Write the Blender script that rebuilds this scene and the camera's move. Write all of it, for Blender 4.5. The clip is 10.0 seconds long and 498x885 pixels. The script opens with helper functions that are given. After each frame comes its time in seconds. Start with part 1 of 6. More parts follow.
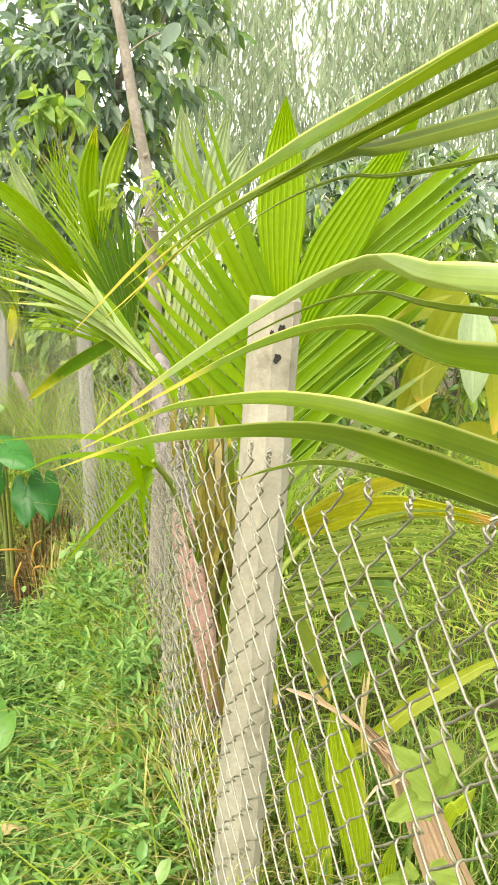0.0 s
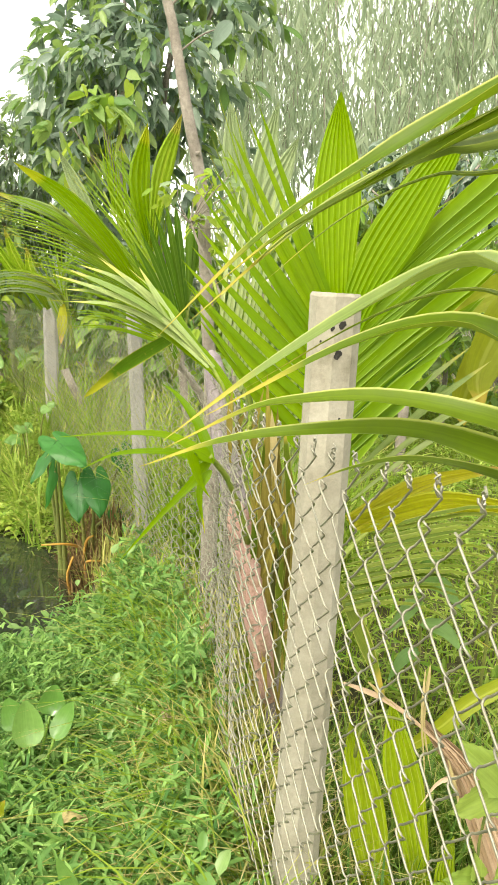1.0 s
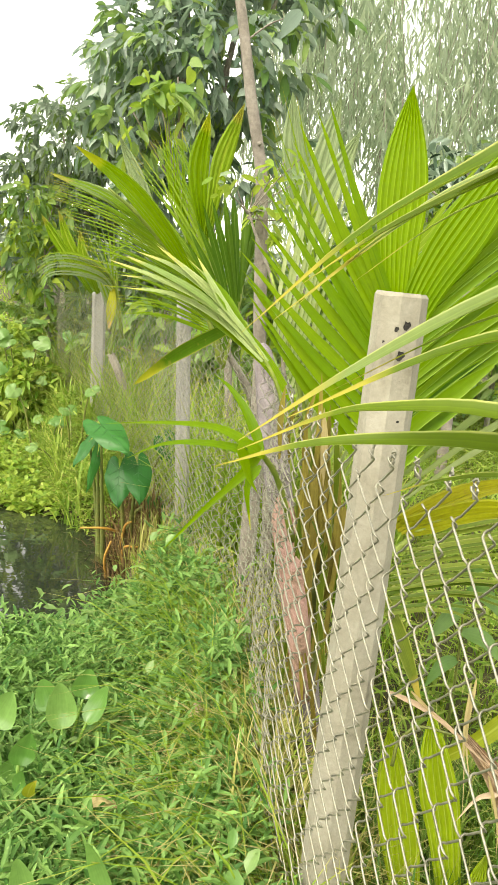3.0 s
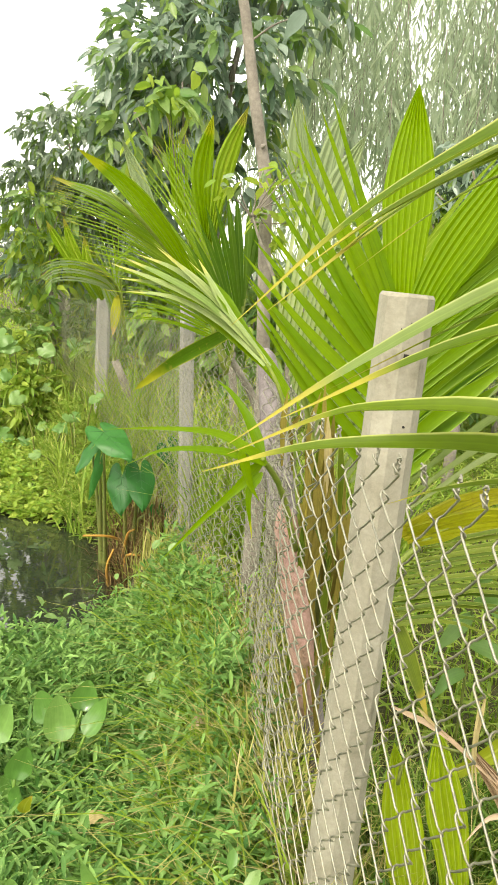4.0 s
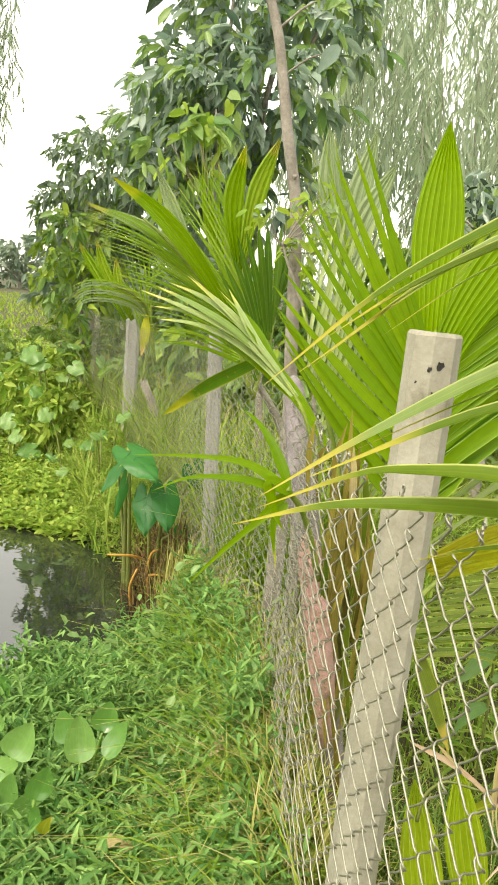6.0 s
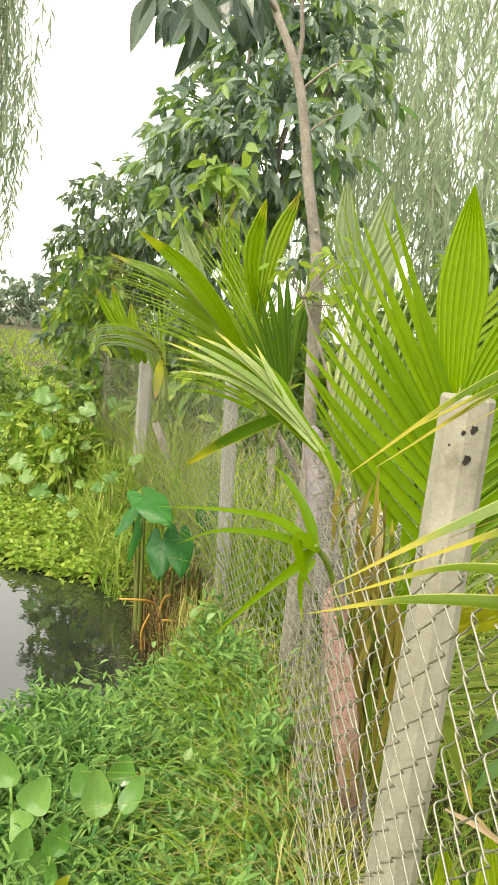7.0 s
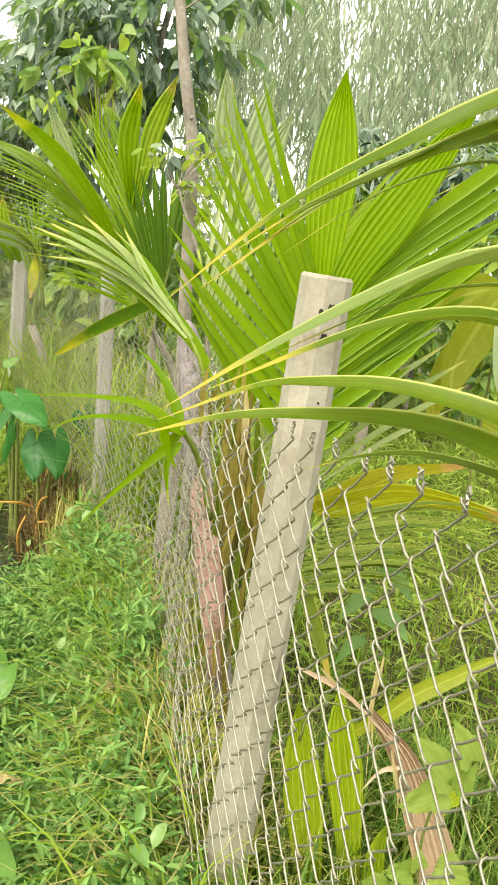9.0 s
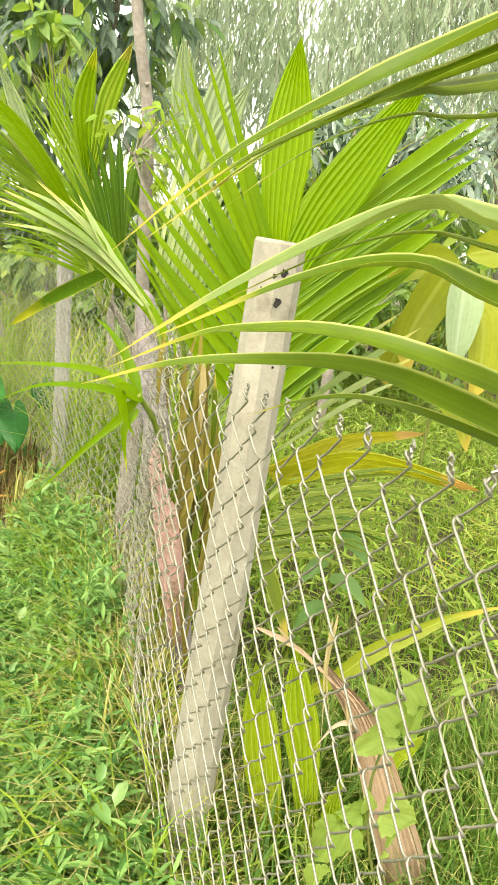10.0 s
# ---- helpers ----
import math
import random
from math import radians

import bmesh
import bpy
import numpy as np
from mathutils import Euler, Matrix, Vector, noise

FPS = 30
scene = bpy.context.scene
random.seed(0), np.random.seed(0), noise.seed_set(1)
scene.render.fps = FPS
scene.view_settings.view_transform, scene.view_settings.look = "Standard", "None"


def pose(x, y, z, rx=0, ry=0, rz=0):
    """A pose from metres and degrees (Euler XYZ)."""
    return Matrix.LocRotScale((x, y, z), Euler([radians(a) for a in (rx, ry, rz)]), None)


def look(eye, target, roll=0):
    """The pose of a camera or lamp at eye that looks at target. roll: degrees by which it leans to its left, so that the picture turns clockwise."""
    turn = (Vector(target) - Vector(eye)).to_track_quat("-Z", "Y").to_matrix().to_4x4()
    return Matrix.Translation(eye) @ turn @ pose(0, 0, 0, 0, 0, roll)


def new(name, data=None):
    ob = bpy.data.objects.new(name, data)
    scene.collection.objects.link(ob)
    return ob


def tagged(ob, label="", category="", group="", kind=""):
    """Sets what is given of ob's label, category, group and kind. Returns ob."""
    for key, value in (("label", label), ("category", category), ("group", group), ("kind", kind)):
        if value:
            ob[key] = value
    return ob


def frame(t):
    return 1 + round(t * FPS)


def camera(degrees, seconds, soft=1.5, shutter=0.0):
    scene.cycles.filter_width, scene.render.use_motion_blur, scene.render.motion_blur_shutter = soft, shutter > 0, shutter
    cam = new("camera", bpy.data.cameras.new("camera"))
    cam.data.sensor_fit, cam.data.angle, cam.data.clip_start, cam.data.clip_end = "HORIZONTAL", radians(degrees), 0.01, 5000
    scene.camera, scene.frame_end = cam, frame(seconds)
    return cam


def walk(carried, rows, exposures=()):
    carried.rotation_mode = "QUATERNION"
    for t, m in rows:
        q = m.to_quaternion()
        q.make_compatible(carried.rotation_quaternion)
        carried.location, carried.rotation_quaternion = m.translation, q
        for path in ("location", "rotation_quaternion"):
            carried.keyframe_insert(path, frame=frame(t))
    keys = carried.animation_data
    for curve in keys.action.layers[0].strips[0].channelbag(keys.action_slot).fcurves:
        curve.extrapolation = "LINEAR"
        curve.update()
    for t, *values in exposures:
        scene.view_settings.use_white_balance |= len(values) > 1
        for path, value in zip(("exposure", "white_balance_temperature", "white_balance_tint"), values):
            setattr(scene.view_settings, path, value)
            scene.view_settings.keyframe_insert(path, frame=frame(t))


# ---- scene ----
cam = camera(35.2, 10.0, soft=0.6)
PATH = [
    (0, (0.125, 0.086, 1.602), (0.339, 2.036, 1.211), 2.3),
    (0.5, (0.114, 0.094, 1.604), (0.254, 2.065, 1.294), 2.1),
    (1, (0.091, 0.08, 1.603), (0.198, 2.036, 1.198), 1.6),
    (1.5, (0.088, 0.084, 1.598), (0.156, 2.042, 1.196), 0.5),
    (2, (0.084, 0.085, 1.596), (0.169, 2.039, 1.177), 1.9),
    (2.5, (0.082, 0.099, 1.586), (0.121, 2.043, 1.115), 2.6),
    (3, (0.06, 0.104, 1.605), (0.074, 2.057, 1.176), 4.2),
    (3.2, (0.062, 0.128, 1.603), (0.073, 2.087, 1.2), 4.6),
    (4.3, (0.084, 0.152, 1.591), (0.068, 2.108, 1.178), 3.8),
    (4.5, (0.093, 0.136, 1.595), (0.091, 2.098, 1.207), 2.9),
    (5, (0.08, 0.124, 1.616), (0.078, 2.092, 1.26), 2.7),
    (5.5, (0.072, 0.145, 1.619), (0.015, 2.111, 1.252), 5.1),
    (5.7, (0.074, 0.144, 1.616), (0.02, 2.107, 1.239), 5.0),
    (6.8, (0.014, 0.119, 1.653), (-0.122, 2.092, 1.356), 5.7),
    (7, (0.01, 0.128, 1.656), (-0.081, 2.107, 1.38), 5.6),
    (7.5, (0.018, 0.122, 1.647), (0.034, 2.101, 1.354), 6.1),
    (8, (0.019, 0.084, 1.632), (0.125, 2.049, 1.276), 6.8),
    (8.5, (0.037, 0.085, 1.624), (0.175, 2.046, 1.259), 6.5),
    (9, (0.062, 0.105, 1.598), (0.279, 2.04, 1.142), 7.6),
    (9.5, (0.078, 0.096, 1.59), (0.391, 2.012, 1.11), 7.8),
    (10, (0.074, 0.077, 1.583), (0.391, 1.987, 1.081), 7.9),
]
walk(cam, [(t, look(eye, target, roll)) for t, eye, target, roll in PATH], exposures=[(0.0, 0.88, 7600, 7), (1.0, 0.74, 7600, 7), (2.5, 0.67, 7600, 7), (4.5, 0.55, 7600, 7), (7.0, 0.50, 7600, 7), (8.5, 0.54, 7600, 7), (9.5, 0.87, 7600, 7), (10.0, 0.92, 7600, 7)])

# ---- light: bright overcast daylight ----
world = bpy.data.worlds.new("overcast_sky")
scene.world = world
world.use_nodes = True
wn, wl = world.node_tree.nodes, world.node_tree.links
sky = wn.new("ShaderNodeTexSky")
sky.sky_type = "NISHITA"
sky.sun_disc = False
sky.sun_elevation, sky.sun_rotation = radians(55), radians(215)
sky.air_density, sky.dust_density, sky.ozone_density = 1.0, 1.5, 1.0
hsv = wn.new("ShaderNodeHueSaturation")
hsv.inputs["Saturation"].default_value = 0.15
wl.new(sky.outputs[0], hsv.inputs["Color"])
wl.new(hsv.outputs[0], wn["Background"].inputs["Color"])
wn["Background"].inputs["Strength"].default_value = 0.36
sun_data = bpy.data.lights.new("sun", "SUN")
sun_data.energy, sun_data.angle, sun_data.color = 1.5, radians(14), (1.0, 0.96, 0.88)
sun = new("sun", sun_data)
sun.matrix_world = look((-4.0, -5.6, 10.0), (0, 0, 0))


# ---- materials ----
def nodes_of(name):
    mat = bpy.data.materials.new(name)
    mat.use_nodes = True
    nt = mat.node_tree
    nt.nodes.clear()
    return mat, nt


def ramp(nt, fac, stops):
    r = nt.nodes.new("ShaderNodeValToRGB")
    while len(r.color_ramp.elements) < len(stops):
        r.color_ramp.elements.new(0.5)
    for e, (p, c) in zip(r.color_ramp.elements, stops):
        e.position, e.color = p, (*c, 1)
    nt.links.new(fac, r.inputs[0])
    return r.outputs[0]


def mixed(nt, fac, a, b, mode="MIX"):
    m = nt.nodes.new("ShaderNodeMix")
    m.data_type, m.blend_type = "RGBA", mode
    for sock, v in ((m.inputs[0], fac), (m.inputs[6], a), (m.inputs[7], b)):
        if isinstance(v, (int, float)):
            sock.default_value = v
        elif isinstance(v, tuple):
            sock.default_value = (*v, 1)
        else:
            nt.links.new(v, sock)
    return m.outputs[2]


def noise_tex(nt, scale, detail=4.0, rough=0.55, coord="Object"):
    tc = nt.nodes.new("ShaderNodeTexCoord")
    n = nt.nodes.new("ShaderNodeTexNoise")
    n.inputs["Scale"].default_value, n.inputs["Detail"].default_value, n.inputs["Roughness"].default_value = scale, detail, rough
    nt.links.new(tc.outputs[coord], n.inputs["Vector"])
    return n.outputs["Fac"]


def leaf_material(name, a, b, tip=None, tip_from=0.8, light=(0.3, 0.45, 0.05), share=0.4, rough=0.45, island=True, spots=0.0, streak=0.55, spec=0.22, rib=None, edge=None, veins=0.12, pleat_lines=None):
    """Leaf tissue: two greens that vary leaf by leaf and along the blade, a tip colour, gloss and light that shines through."""
    mat, nt = nodes_of(name)
    N, L = nt.nodes, nt.links
    info = N.new("ShaderNodeObjectInfo")
    geo = N.new("ShaderNodeNewGeometry")
    rnd = N.new("ShaderNodeMath")
    rnd.operation = "FRACT"
    add = N.new("ShaderNodeMath")
    L.new(info.outputs["Random"], add.inputs[0])
    if island:
        L.new(geo.outputs["Random Per Island"], add.inputs[1])
    else:
        add.inputs[1].default_value = 0.0
    L.new(add.outputs[0], rnd.inputs[0])
    col = mixed(nt, rnd.outputs[0], a, b)
    fine = noise_tex(nt, 60, 3)
    col = mixed(nt, 0.35, col, ramp(nt, fine, [(0.3, (0.55, 0.55, 0.5)), (0.7, (1.0, 1.0, 0.9))]), "MULTIPLY")
    uv = N.new("ShaderNodeUVMap")
    mp = N.new("ShaderNodeMapping")
    mp.inputs["Scale"].default_value = (11.0, 0.7, 1.0)
    L.new(uv.outputs[0], mp.inputs["Vector"])
    st = N.new("ShaderNodeTexNoise")
    st.inputs["Scale"].default_value, st.inputs["Detail"].default_value = 1.6, 3.0
    L.new(mp.outputs[0], st.inputs["Vector"])
    col = mixed(nt, streak, col, ramp(nt, st.outputs["Fac"], [(0.35, (0.55, 0.58, 0.5)), (0.62, (1.15, 1.12, 1.0))]), "MULTIPLY")
    sep = N.new("ShaderNodeSeparateXYZ")
    L.new(uv.outputs[0], sep.inputs[0])
    if rib or edge:
        off = N.new("ShaderNodeMath")
        off.operation = "SUBTRACT"
        L.new(sep.outputs["X"], off.inputs[0])
        off.inputs[1].default_value = 0.5
        away = N.new("ShaderNodeMath")
        away.operation = "ABSOLUTE"
        L.new(off.outputs[0], away.inputs[0])
        if rib:
            col = mixed(nt, ramp(nt, away.outputs[0], [(0.03, (0.8, 0.8, 0.8)), (0.075, (0, 0, 0))]), col, rib)
        if edge:
            col = mixed(nt, ramp(nt, away.outputs[0], [(0.42, (0, 0, 0)), (0.475, (0.85, 0.85, 0.85))]), col, edge)
    if pleat_lines:
        count, pale_line = pleat_lines
        times = N.new("ShaderNodeMath")
        times.operation = "MULTIPLY"
        L.new(sep.outputs["X"], times.inputs[0])
        times.inputs[1].default_value = count
        near_line = N.new("ShaderNodeMath")
        near_line.operation = "PINGPONG"
        L.new(times.outputs[0], near_line.inputs[0])
        near_line.inputs[1].default_value = 0.5
        col = mixed(nt, ramp(nt, near_line.outputs[0], [(0.40, (0, 0, 0)), (0.47, (0.7, 0.7, 0.7))]), col, pale_line)
    if tip:
        wob = N.new("ShaderNodeMath")
        wob.operation = "MULTIPLY_ADD"
        L.new(noise_tex(nt, 14, 3), wob.inputs[0])
        wob.inputs[1].default_value = 0.24
        L.new(sep.outputs["Y"], wob.inputs[2])
        fac = ramp(nt, wob.outputs[0], [(min(0.93, tip_from + 0.12), (0, 0, 0)), (min(1.0, tip_from + 0.30), (1, 1, 1))])
        col = mixed(nt, fac, col, tip)
    if spots:
        sp = ramp(nt, noise_tex(nt, 35, 5, 0.7), [(0.60, (0, 0, 0)), (0.72, (spots, spots, spots))])
        col = mixed(nt, sp, col, (0.30, 0.22, 0.05))
    bs = N.new("ShaderNodeBsdfPrincipled")
    bs.inputs["Roughness"].default_value = rough
    bs.inputs["Specular IOR Level"].default_value = spec
    L.new(col, bs.inputs["Base Color"])
    # fine veins along the blade
    wave = N.new("ShaderNodeTexWave")
    wave.inputs["Scale"].default_value = 5.0
    wave.inputs["Distortion"].default_value = 0.4
    L.new(uv.outputs[0], wave.inputs["Vector"])
    bump = N.new("ShaderNodeBump")
    bump.inputs["Strength"].default_value, bump.inputs["Distance"].default_value = veins, 0.002
    L.new(wave.outputs["Fac"], bump.inputs["Height"])
    L.new(bump.outputs[0], bs.inputs["Normal"])
    tr = N.new("ShaderNodeBsdfTranslucent")
    L.new(mixed(nt, 0.5, col, light), tr.inputs["Color"])
    ms = N.new("ShaderNodeMixShader")
    ms.inputs[0].default_value = share
    L.new(bs.outputs[0], ms.inputs[1])
    L.new(tr.outputs[0], ms.inputs[2])
    out = N.new("ShaderNodeOutputMaterial")
    L.new(ms.outputs[0], out.inputs["Surface"])
    return mat


def rough_material(name, stops, scale, rough=0.85, bump=0.5, dist=0.01, fine=8.0, metal=0.0, spec=0.4):
    """A solid surface: large stains from a colour ramp, fine grain on top, bump from both."""
    mat, nt = nodes_of(name)
    N, L = nt.nodes, nt.links
    big = noise_tex(nt, scale, 6, 0.65)
    small = noise_tex(nt, scale * fine, 5, 0.7)
    col = ramp(nt, big, stops)
    col = mixed(nt, 0.5, col, ramp(nt, small, [(0.3, (0.6, 0.6, 0.6)), (0.65, (1, 1, 1))]), "MULTIPLY")
    bs = N.new("ShaderNodeBsdfPrincipled")
    bs.inputs["Roughness"].default_value, bs.inputs["Metallic"].default_value = rough, metal
    bs.inputs["Specular IOR Level"].default_value = spec
    L.new(col, bs.inputs["Base Color"])
    b = N.new("ShaderNodeBump")
    b.inputs["Strength"].default_value, b.inputs["Distance"].default_value = bump, dist
    L.new(small, b.inputs["Height"])
    L.new(b.outputs[0], bs.inputs["Normal"])
    out = N.new("ShaderNodeOutputMaterial")
    L.new(bs.outputs[0], out.inputs["Surface"])
    return mat


PALM = leaf_material("palm_leaf", (0.125, 0.25, 0.004), (0.19, 0.32, 0.007), (0.40, 0.42, 0.025), 0.95, (0.42, 0.58, 0.012), 0.42, 0.38, streak=0.6)
PALM_BLADE = leaf_material("palm_blade", (0.115, 0.24, 0.003), (0.17, 0.30, 0.004), None, 0.9, (0.42, 0.58, 0.012), 0.42, 0.38, streak=0.4, spec=0.12, veins=0.04, pleat_lines=(8.0, (0.30, 0.42, 0.03)))
PALM_RIBBED = leaf_material("palm_leaf_ribbed", (0.088, 0.20, 0.003), (0.145, 0.265, 0.004), None, 0.9, (0.44, 0.60, 0.012), 0.42, 0.40, streak=0.4, edge=(0.25, 0.37, 0.045), spec=0.12, veins=0.04)
PALM_CLEAN = leaf_material("palm_leaf_fresh", (0.105, 0.22, 0.003), (0.175, 0.295, 0.004), None, 0.9, (0.44, 0.60, 0.012), 0.42, 0.36, streak=0.5, spec=0.12)
PALM_LIME = leaf_material("palm_leaf_lime", (0.30, 0.43, 0.018), (0.40, 0.50, 0.03), None, 0.9, (0.6, 0.7, 0.04), 0.42, 0.4, streak=0.4, veins=0.04, pleat_lines=(6.0, (0.50, 0.60, 0.16)))
PALM_PALE = leaf_material("palm_leaf_pale", (0.22, 0.33, 0.10), (0.40, 0.48, 0.22), (0.48, 0.46, 0.12), 0.91, (0.46, 0.58, 0.14), 0.35, 0.40, streak=0.75)
PALM_WHITISH = leaf_material("palm_leaf_whitish", (0.36, 0.45, 0.20), (0.52, 0.58, 0.32), None, 0.9, (0.55, 0.66, 0.26), 0.45, 0.4, streak=0.5)
PALM_DEEP = leaf_material("palm_leaf_deep", (0.045, 0.12, 0.006), (0.085, 0.175, 0.012), None, 0.9, (0.2, 0.36, 0.015), 0.32, 0.36, streak=0.5, rib=(0.12, 0.2, 0.03))
PALM_FAR = leaf_material("palm_leaf_far", (0.13, 0.25, 0.008), (0.23, 0.35, 0.02), (0.38, 0.35, 0.06), 0.8, (0.36, 0.52, 0.04), 0.38, 0.4, streak=0.4, rib=(0.34, 0.42, 0.05))
PALM_YELLOW = leaf_material("palm_leaf_yellow", (0.30, 0.36, 0.015), (0.46, 0.44, 0.03), (0.60, 0.40, 0.14), 0.82, (0.6, 0.54, 0.05), 0.4, 0.45, spots=0.6)
PALM_SPOT = leaf_material("palm_leaf_spotted", (0.06, 0.15, 0.008), (0.10, 0.20, 0.012), (0.42, 0.40, 0.03), 0.60, (0.22, 0.36, 0.02), 0.3, 0.38, spots=0.9, edge=(0.36, 0.36, 0.04))
# olive tissue with spots, darkened in its base colour for the shade low down
PALM_OLIVE_SHADED = leaf_material("palm_leaf_olive_shaded", (0.065, 0.12, 0.008), (0.14, 0.19, 0.02), (0.40, 0.32, 0.06), 0.85, (0.22, 0.31, 0.03), 0.28, 0.42, spots=0.2, edge=(0.34, 0.34, 0.09))
NEAR = leaf_material("palm_leaflet_near", (0.085, 0.155, 0.006), (0.15, 0.22, 0.012), (0.40, 0.35, 0.05), 0.80, (0.28, 0.39, 0.02), 0.34, 0.46, spec=0.26, streak=0.45, edge=(0.50, 0.52, 0.16), veins=0.02)
# NEAR's green made paler: the leaflets' whitish sheen put into the colour
NEAR_SHEEN = leaf_material("palm_leaflet_near_sheen", (0.165, 0.25, 0.065), (0.24, 0.32, 0.10), (0.40, 0.35, 0.05), 0.80, (0.32, 0.42, 0.06), 0.30, 0.40, spec=0.35, streak=0.5, edge=(0.45, 0.50, 0.18), veins=0.02)
RIB = rough_material("palm_rib", [(0.3, (0.16, 0.24, 0.03)), (0.7, (0.27, 0.32, 0.06))], 20, 0.5, 0.2, 0.002)
SHEATH = rough_material("palm_sheath", [(0.25, (0.17, 0.12, 0.08)), (0.40, (0.36, 0.23, 0.17)), (0.50, (0.48, 0.29, 0.25)), (0.62, (0.40, 0.27, 0.22)), (0.78, (0.22, 0.17, 0.11))], 11, 0.85, 0.9, 0.008)
SHEATH_GREY = rough_material("palm_sheath_grey", [(0.25, (0.13, 0.11, 0.10)), (0.5, (0.24, 0.21, 0.215)), (0.7, (0.33, 0.29, 0.30)), (0.85, (0.20, 0.16, 0.12))], 12, 0.9, 0.9, 0.006)
FIBRE = leaf_material("palm_fibre", (0.13, 0.105, 0.02), (0.36, 0.30, 0.07), None, 0.8, (0.35, 0.28, 0.05), 0.25, 0.7, streak=0.7, spots=0.5)
DEAD = leaf_material("dead_leaf", (0.50, 0.35, 0.25), (0.68, 0.54, 0.41), None, 0.8, (0.6, 0.46, 0.30), 0.25, 0.7, streak=0.35)
STRAW = leaf_material("straw", (0.45, 0.36, 0.18), (0.55, 0.46, 0.25), None, 0.8, (0.5, 0.4, 0.2), 0.2, 0.7)
WEED = leaf_material("weed_leaf", (0.04, 0.145, 0.025), (0.27, 0.46, 0.13), (0.32, 0.47, 0.14), 0.88, (0.26, 0.50, 0.10), 0.30, 0.46, streak=0.3, spec=0.25)
GRASS = leaf_material("grass_blade", (0.09, 0.22, 0.015), (0.36, 0.46, 0.09), (0.52, 0.46, 0.17), 0.85, (0.40, 0.54, 0.08), 0.3, 0.5, streak=0.3)
GRASS_GREEN = leaf_material("grass_blade_green", (0.13, 0.28, 0.02), (0.32, 0.43, 0.06), (0.45, 0.41, 0.14), 0.93, (0.42, 0.55, 0.06), 0.38, 0.45, streak=0.3)
GRASS_DEEP = leaf_material("grass_blade_deep", (0.05, 0.14, 0.018), (0.19, 0.31, 0.05), (0.34, 0.34, 0.10), 0.9, (0.26, 0.42, 0.06), 0.3, 0.45, streak=0.3)
GRASS_DRY = leaf_material("dry_grass_blade", (0.24, 0.32, 0.06), (0.48, 0.44, 0.15), (0.54, 0.44, 0.22), 0.7, (0.5, 0.46, 0.14), 0.3, 0.6, streak=0.3)
TARO = leaf_material("taro_leaf", (0.020, 0.125, 0.022), (0.045, 0.20, 0.036), None, 0.8, (0.08, 0.38, 0.07), 0.3, 0.38, streak=0.35, spec=0.35, veins=0.02)
HYACINTH = leaf_material("hyacinth_leaf", (0.10, 0.25, 0.05), (0.20, 0.36, 0.10), None, 0.8, (0.26, 0.48, 0.09), 0.28, 0.24, streak=0.25, spec=0.7, veins=0.02)
FLOAT = leaf_material("floating_leaf", (0.15, 0.32, 0.035), (0.46, 0.56, 0.11), None, 0.8, (0.50, 0.64, 0.11), 0.44, 0.38, streak=0.2, spec=0.35)
# both tones lean blue: the sky's sheen on the leaves is in the base colour
TREE_DARK = leaf_material("tree_leaf_dark", (0.095, 0.175, 0.125), (0.43, 0.52, 0.45), None, 0.8, (0.36, 0.52, 0.32), 0.38, 0.28, streak=0.3, spec=0.7)
# tree leaf colours paled and greyed to carry the haze before that tree
TREE_HAZE = leaf_material("tree_leaf_hazed", (0.20, 0.27, 0.21), (0.52, 0.60, 0.51), None, 0.8, (0.44, 0.58, 0.38), 0.45, 0.26, streak=0.3, spec=0.5)
# darkened leaf green: shade of leaves hanging against the sky, put into the colour
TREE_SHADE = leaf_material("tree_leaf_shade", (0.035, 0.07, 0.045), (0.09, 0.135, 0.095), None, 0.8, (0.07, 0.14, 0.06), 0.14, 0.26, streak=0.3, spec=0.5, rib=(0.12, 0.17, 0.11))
TREE_LIGHT = leaf_material("tree_leaf_light", (0.15, 0.32, 0.03), (0.44, 0.54, 0.09), None, 0.8, (0.52, 0.68, 0.08), 0.46, 0.38, streak=0.2, spec=0.35)
PALM_GREY = leaf_material("palm_leaf_grey", (0.24, 0.33, 0.17), (0.37, 0.45, 0.27), None, 0.9, (0.42, 0.52, 0.25), 0.4, 0.4, streak=0.7)
TREE_MID = leaf_material("tree_leaf_mid", (0.11, 0.24, 0.06), (0.32, 0.44, 0.14), None, 0.8, (0.40, 0.58, 0.16), 0.42, 0.32, streak=0.3, spec=0.4)
HANGING = leaf_material("hanging_leaf", (0.22, 0.31, 0.21), (0.62, 0.70, 0.54), None, 0.8, (0.74, 0.84, 0.60), 0.64, 0.33, streak=0.25)
# distant leaves: aerial haze mixed into the greens as grey
TREE_FAR_HAZED = leaf_material("tree_leaf_far_hazed", (0.16, 0.23, 0.16), (0.30, 0.36, 0.27), None, 0.8, (0.30, 0.40, 0.26), 0.35, 0.5, streak=0.2)
TARO_PALE = leaf_material("taro_leaf_pale", (0.12, 0.26, 0.06), (0.23, 0.37, 0.12), None, 0.8, (0.26, 0.46, 0.08), 0.32, 0.36, streak=0.3, spec=0.4, veins=0.02)
MUD_STALK = leaf_material("withered_stalk", (0.07, 0.045, 0.02), (0.30, 0.20, 0.09), None, 0.8, (0.25, 0.17, 0.08), 0.12, 0.75)
BROAD = leaf_material("broad_leaf_yellow", (0.21, 0.27, 0.015), (0.33, 0.37, 0.03), (0.45, 0.34, 0.06), 0.8, (0.45, 0.45, 0.04), 0.4, 0.42, spots=0.35, streak=0.3, veins=0.05, rib=(0.34, 0.38, 0.06))
